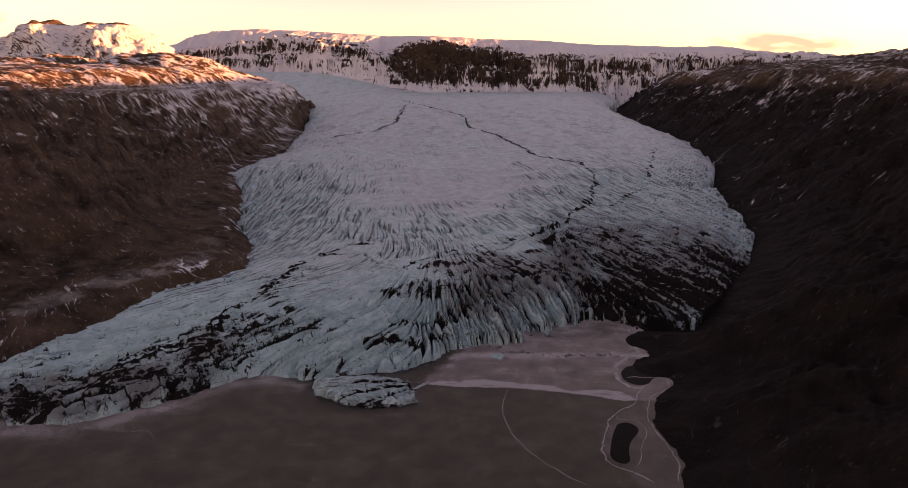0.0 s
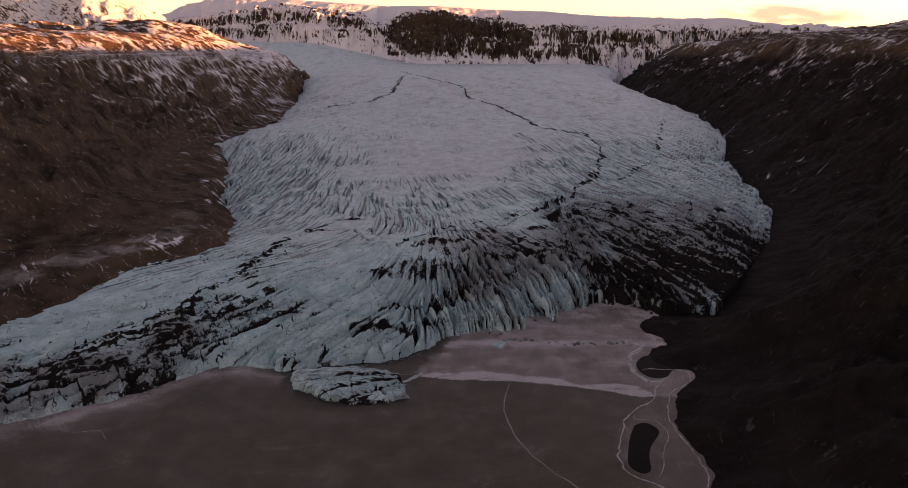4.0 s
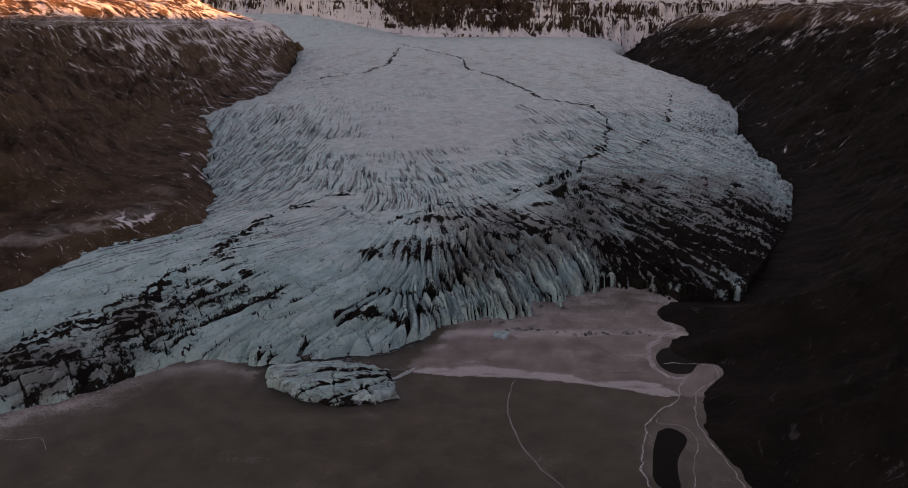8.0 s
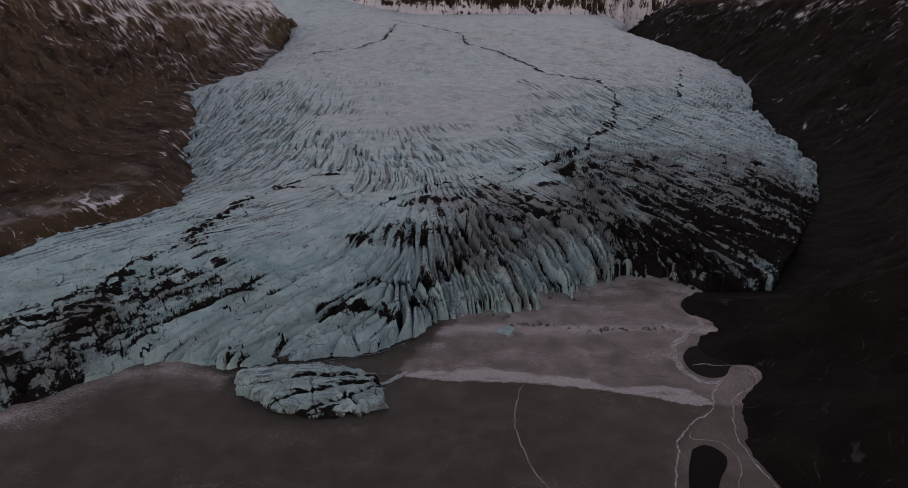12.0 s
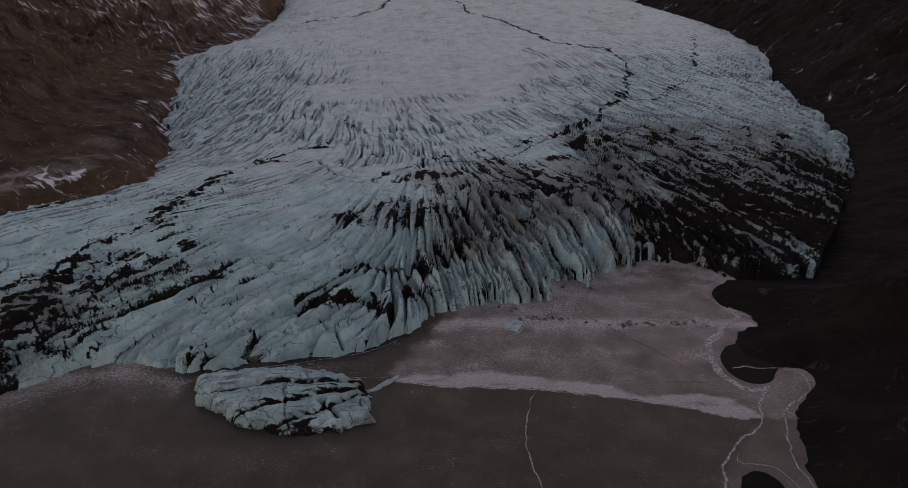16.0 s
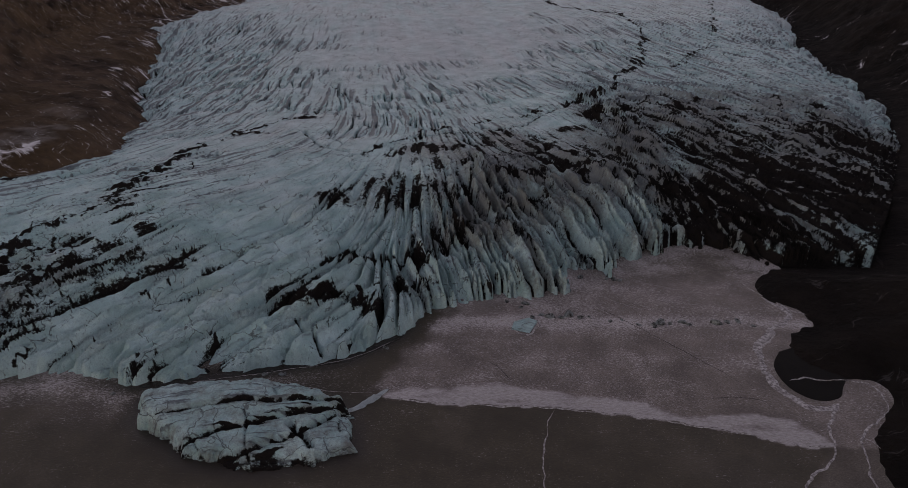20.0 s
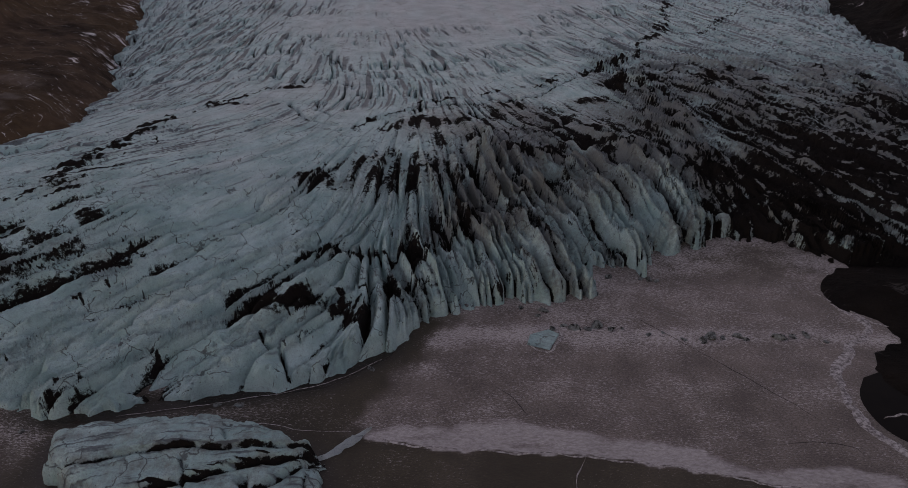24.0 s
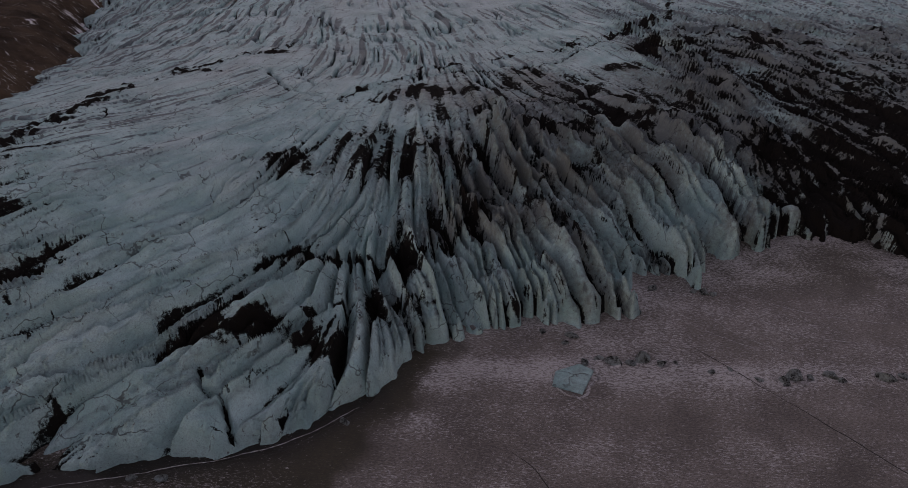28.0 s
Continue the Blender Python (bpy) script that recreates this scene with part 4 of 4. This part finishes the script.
for k, line in enumerate(([(146, 430), (155, 431), (162, 427), (160, 418), (153, 410), (145, 405), (139, 398), (134, 385), (130, 370), (129, 355), (133, 338), (133, 320), (126, 303)],
                          [(143, 417), (137, 411), (131, 404), (130, 396), (122, 388), (112, 381), (104, 371), (99, 358), (92, 340), (89, 328), (93, 320), (104, 313), (112, 304)],
                          [(131, 431), (138, 432), (146, 430)], [(145, 508), (149, 495), (158, 480), (165, 474)], [(112, 376), (108, 371), (114, 370), (121, 369), (125, 362), (123, 352), (116, 340), (112, 326), (106, 318)],
                          [(139, 402), (144, 396), (141, 386), (138, 372)])):
    ribbon("ice_rim", line, (0.8, 1.0, 0.9, 0.9, 0.5, 0.6)[k], 0.2, FROST, 510 + k * 20, RIM)
ribbon("frost_edge", BAND_LOW[1:], 0.65, 0.25, FROST, 690, "crisp white lower edge of the frost band")
ribbon("ice_crack", [(41, 415), (37, 405), (34, 393), (33, 382), (34, 368), (38, 350), (44, 336), (55, 320), (75, 300)], 0.55, 0.12, FROST, 700, "thin white healed crack curving across the lake ice")
for k, line in enumerate(([(80, 507), (83, 493), (90, 485), (103, 478), (118, 474)], [(84, 509), (95, 499), (100, 489), (115, 486), (132, 482)], [(103, 521), (112, 521), (123, 519)],
                          [(70, 498), (80, 488), (92, 481)], [(90, 512), (104, 503), (120, 497), (138, 494)], [(-226, 362), (-213, 356), (-203, 360), (-197, 358), (-191, 348)], [(-255, 362), (-243, 363), (-234, 366)],
                          [(-60, 426), (-48, 427), (-36, 424), (-24, 424)], [(-94, 429.5), (-70, 435), (-36, 443), (-19, 457)])):
    ribbon("ice_crack", line, 0.3, 0.08, FROST, 720 + 20 * k, "thin white pressure line on the lake ice")
for k, line in enumerate(([(70, 484), (80, 473), (87, 464), (96, 452), (106, 439), (112, 430)], [(18, 444), (23, 439), (25, 434), (28, 430)], [(96, 420), (106, 421), (116, 420), (117, 416)], [(-207, 399), (-196, 408), (-184, 421), (-170, 434), (-156, 441)])):
    ribbon("ice_crack", line, 0.35, 0.03, GRIT, 950 + 20 * k, "thin dark open crack in the lake ice")


# ---- the iceberg, its strata dipping under the lake ----
SEAMS = [([-112, -100, -91, -76, -58, -43, -20], [398, 402.2, 406, 409.4, 410.8, 411.8, 413.2]), ([-112, -86.5, -82.7, -75.3, -62, -47, -31.6, -20], [374, 387, 391.9, 397.6, 402.4, 407.1, 411.4, 412.6]),
         ([-112, -77.7, -73.2, -63.6, -51.8, -43.2, -31.6, -20], [370, 384.3, 388, 390.7, 395.7, 401, 410.4, 412])]


def berg_fields(x, y):
    d, _, _ = line_distance(x, y, BERG + BERG[:1])
    d = np.where(inside(x, y, BERG), d, -d) + 1.8 * fbm(x / 6, y / 6, 4, 801)
    wave = 1.1 * fbm(x / 13, y / 9, 4, 811)
    high, middle, low = (y - np.interp(x, *seam) + wave * (0.5 + 0.35 * k) for k, seam in enumerate(SEAMS))
    z = 3.4 + 0.05 * (y - 390) + 1.4 * step(-0.6, 1.0, low) + 1.4 * step(-0.6, 1.0, middle) + 1.2 * step(-0.4, 0.7, high) + 0.9 * fbm(x / 15, y / 15, 3, 805)
    z = z - 0.9 * np.exp(-((high + 0.4) / 0.5) ** 2) - 1.3 * np.exp(-((middle + 0.6) / 0.8) ** 2) - 1.4 * np.exp(-((low + 0.7) / 0.9) ** 2)
    thin = fbm(x / 20, high / 1.1, 3, 817)
    z = z + 0.30 * thin - 0.05 * np.clip(high, 0, 30) ** 1.3
    joint = np.exp(-((np.mod(x + 0.5 * high + 6 * perlin(x / 20, y / 20, 815), 15) - 7) / 0.5) ** 2) * step(-0.1, 0.2, perlin(x / 11, y / 11, 819))
    z = z * (1 - np.exp(-np.maximum(d, 0) / 1.5)) - 1.0 * joint * step(1, 3, d)
    cave = np.exp(-(((x + 53) / 4.5) ** 2 + ((y - 388) / 3) ** 2)) + np.exp(-(((x + 65) / 3.5) ** 2 + ((y - 388) / 2.2) ** 2)) + 0.8 * np.exp(-(((x + 43) / 3) ** 2 + ((y - 388) / 1.8) ** 2)) + 0.8 * np.exp(-((line_distance(x, y, [(-48.4, 402), (-42.3, 396.6), (-39.7, 393)])[0]) / 1.1) ** 2)
    z = np.where(d > 0, z * (1 - 0.8 * np.clip(cave, 0, 1)) + 0.30 * fbm(x / 3, y / 3, 3, 821), -1.5)
    right = step(-98, -62, x)
    rag = 0.75 + 0.9 * fbm(x / 7, y / 3, 4, 835)
    debris_shade = np.maximum.reduce([(0.45 + 0.4 * right) * np.exp(-((high + 0.2) / (0.22 + 0.32 * right)) ** 2), (0.6 + 0.4 * right) * np.exp(-((middle + 0.5) / (0.35 + 0.5 * right)) ** 2), 0.85 * np.exp(-((low + 0.5) / 0.8) ** 2),
                                0.8 * right * step(0.05, 0.35, thin) * step(-4, -1, middle) * (1 - step(1.0, 3.0, middle)), 0.75 * np.exp(-((low + 4.0) / 0.9) ** 2) * (1 - step(-52, -42, x))]) * rag
    front = step(0, 3, 402 - y)
    # caves and undercut front: dirty ice, their inside shade painted on as well
    debris_shade = debris_shade + 0.14 * fbm(x / 6, y / 3, 4, 831) + 0.6 * np.clip(cave, 0, 1) + 0.35 * np.exp(-np.maximum(d, 0) / 1.2) * front + 0.35 * joint
    return z, d, debris_shade, thin


xs, ys = np.meshgrid(np.linspace(-112, -20, 330), np.linspace(380, 431, 190))
Z, D, DEBRIS_SHADE, THIN = berg_fields(xs, ys)
iceberg = new("iceberg")
tagged(iceberg, "pale blue iceberg with dark tilted strata, frozen into the lake", "iceberg")
sheet("ice_block", xs, ys, Z, D > -0.8, ICE, {"debris_shade": DEBRIS_SHADE, "teal": np.full(xs.shape, 1.0), "grey": np.clip(0.36 + 0.5 * DEBRIS_SHADE + 0.3 * fbm(xs / 8, ys / 4, 3, 841), 0, 1), "lines": np.clip(THIN - 0.2, 0, 1)}, iceberg)
ribbon("ice_tongue", [(-34, 412), (-28, 416), (-23, 421), (-18, 426)], 2.6, 1.3, ICE, 860, "", iceberg)


# ---- loose ice on the lake ----
def chunk(name, size, seed, mat, flat=0.6):
    """An angular broken block of ice."""
    rnd = random.Random(seed)
    bm = bmesh.new()
    bmesh.ops.create_icosphere(bm, subdivisions=3, radius=1.0)
    planes = [Vector((rnd.uniform(-1, 1), rnd.uniform(-1, 1), rnd.uniform(-0.4, 1))).normalized() for _ in range(9)]
    cut = [rnd.uniform(0.40, 0.70) for _ in planes]
    for v in bm.verts:
        for p, c in zip(planes, cut):
            over = v.co.dot(p) - c
            if over > 0:
                v.co -= p * over
        v.co += v.co.normalized() * 0.05 * noise.noise(v.co * 3 + Vector((seed, 0, 0)))
        v.co = Vector((v.co.x * size, v.co.y * size * rnd.uniform(0.74, 0.76), v.co.z * size * flat))
    mesh = bpy.data.meshes.new(name)
    bm.to_mesh(mesh)
    bm.free()
    for key, value in (("debris_shade", 0.33), ("teal", 0.8), ("grey", 0.9)):
        mesh.attributes.new(key, "FLOAT", "POINT").data.foreach_set("value", [value] * len(mesh.vertices))
    mesh.materials.append(mat)
    return new(name, mesh)


rnd = random.Random(5)
FLOES = [(40, 475, 1.6), (44, 477, 1.3), (48, 476, 2.4), (53, 475, 1.4), (56, 477, 2.2), (61, 475, 1.6), (65, 475.5, 1.0), (74, 472, 1.1), (79, 473, 0.9), (85, 469, 1.0), (92, 469, 1.8), (95, 470, 2.2), (99, 470, 1.2), (105, 471, 2.2), (107, 469, 1.3),
         (119, 470, 2.0), (124, 471, 1.3), (129, 472, 1.6), (134, 468, 1.2), (38, 487, 1.8), (84, 510.5, 2.0), (87, 509, 1.4), (81, 511, 1.2), (36, 484, 1.1), (30, 488.5, 1.3), (-22, 452, 1.2), (-60, 434.5, 1.5), (-66, 434.5, 1.0), (-118, 423, 1.1), (68, 512, 1.6)]
for k, (x, y, size) in enumerate(FLOES):
    ob = chunk("ice_chunk", 1.4 * size, k, ICE, rnd.uniform(0.3, 0.6))
    ob.matrix_world = pose(x, y, 0.16 * size, 0, 0, rnd.uniform(0, 360))
    if y > 466 and y < 480:
        ribbon("frost_edge", [(x - 1.6 * size, y + 0.3 * size), (x - size, y - 0.9 * size), (x + 0.6 * size, y - 1.1 * size), (x + 1.7 * size, y - 0.2 * size)], 0.8, 0.25, FROST, 1000 + 20 * k, "white frost round the broken ice")
    tagged(ob, "broken pale ice chunk lying on the frozen lake", "ice chunk", "ice chunks on the lake")
bm = bmesh.new()
low = [bm.verts.new((px, py, 0.0)) for px, py in ((-6, -2.5), (1.5, -5.5), (6, 3.5), (2.5, 6), (-4.5, 3))]
high = [bm.verts.new((v.co.x * 0.97, v.co.y * 0.97, 0.55 + 0.05 * v.co.y)) for v in low]
bm.faces.new(high)
bm.faces.new(low[::-1])
for k in range(5):
    bm.faces.new((low[k], low[(k + 1) % 5], high[(k + 1) % 5], high[k]))
bmesh.ops.bevel(bm, geom=list(bm.edges), offset=0.12, segments=2, affect="EDGES")
mesh = bpy.data.meshes.new("ice_slab")
bm.to_mesh(mesh)
bm.free()
for key, value in (("debris_shade", 0.15), ("teal", 1.0), ("grey", 0.35)):
    mesh.attributes.new(key, "FLOAT", "POINT").data.foreach_set("value", [value] * len(mesh.vertices))
mesh.materials.append(ICE)
slab = new("ice_slab", mesh)
slab.matrix_world = pose(36, 468, 0.02)
tagged(slab, "flat blue-green ice slab tilted out of the lake ice", "ice slab")
ribbon("frost_edge", [(31, 471), (29, 465), (34, 462), (40, 463), (43, 470), (42, 473)], 1.2, 0.3, FROST, 880, "white frost heaped round the ice slab")

# ---- clouds low over the plateau ----
def cloud(x, y, z, wide, high, seed, label):
    a, b = np.meshgrid(np.linspace(-1, 1, 60), np.linspace(-1, 1, 24))
    edge = np.clip(1 - a ** 2 - (b + 0.15 * a) ** 2, 0, 1) * (0.75 + 0.8 * fbm(a * 2.2, b * 1.4, 3, seed))
    tagged(sheet("cloud", x + a * wide, y - 40 * edge, z + b * high, np.ones(a.shape, bool), CLOUD, {"soft": edge})[0], label, "cloud", kind="structure")


cloud(2370, 4700, 470, 620, 85, 901, "low pink and orange evening cloud over the plateau")
cloud(-3250, 4300, 640, 420, 90, 907, "faint pink evening cloud above the hills")
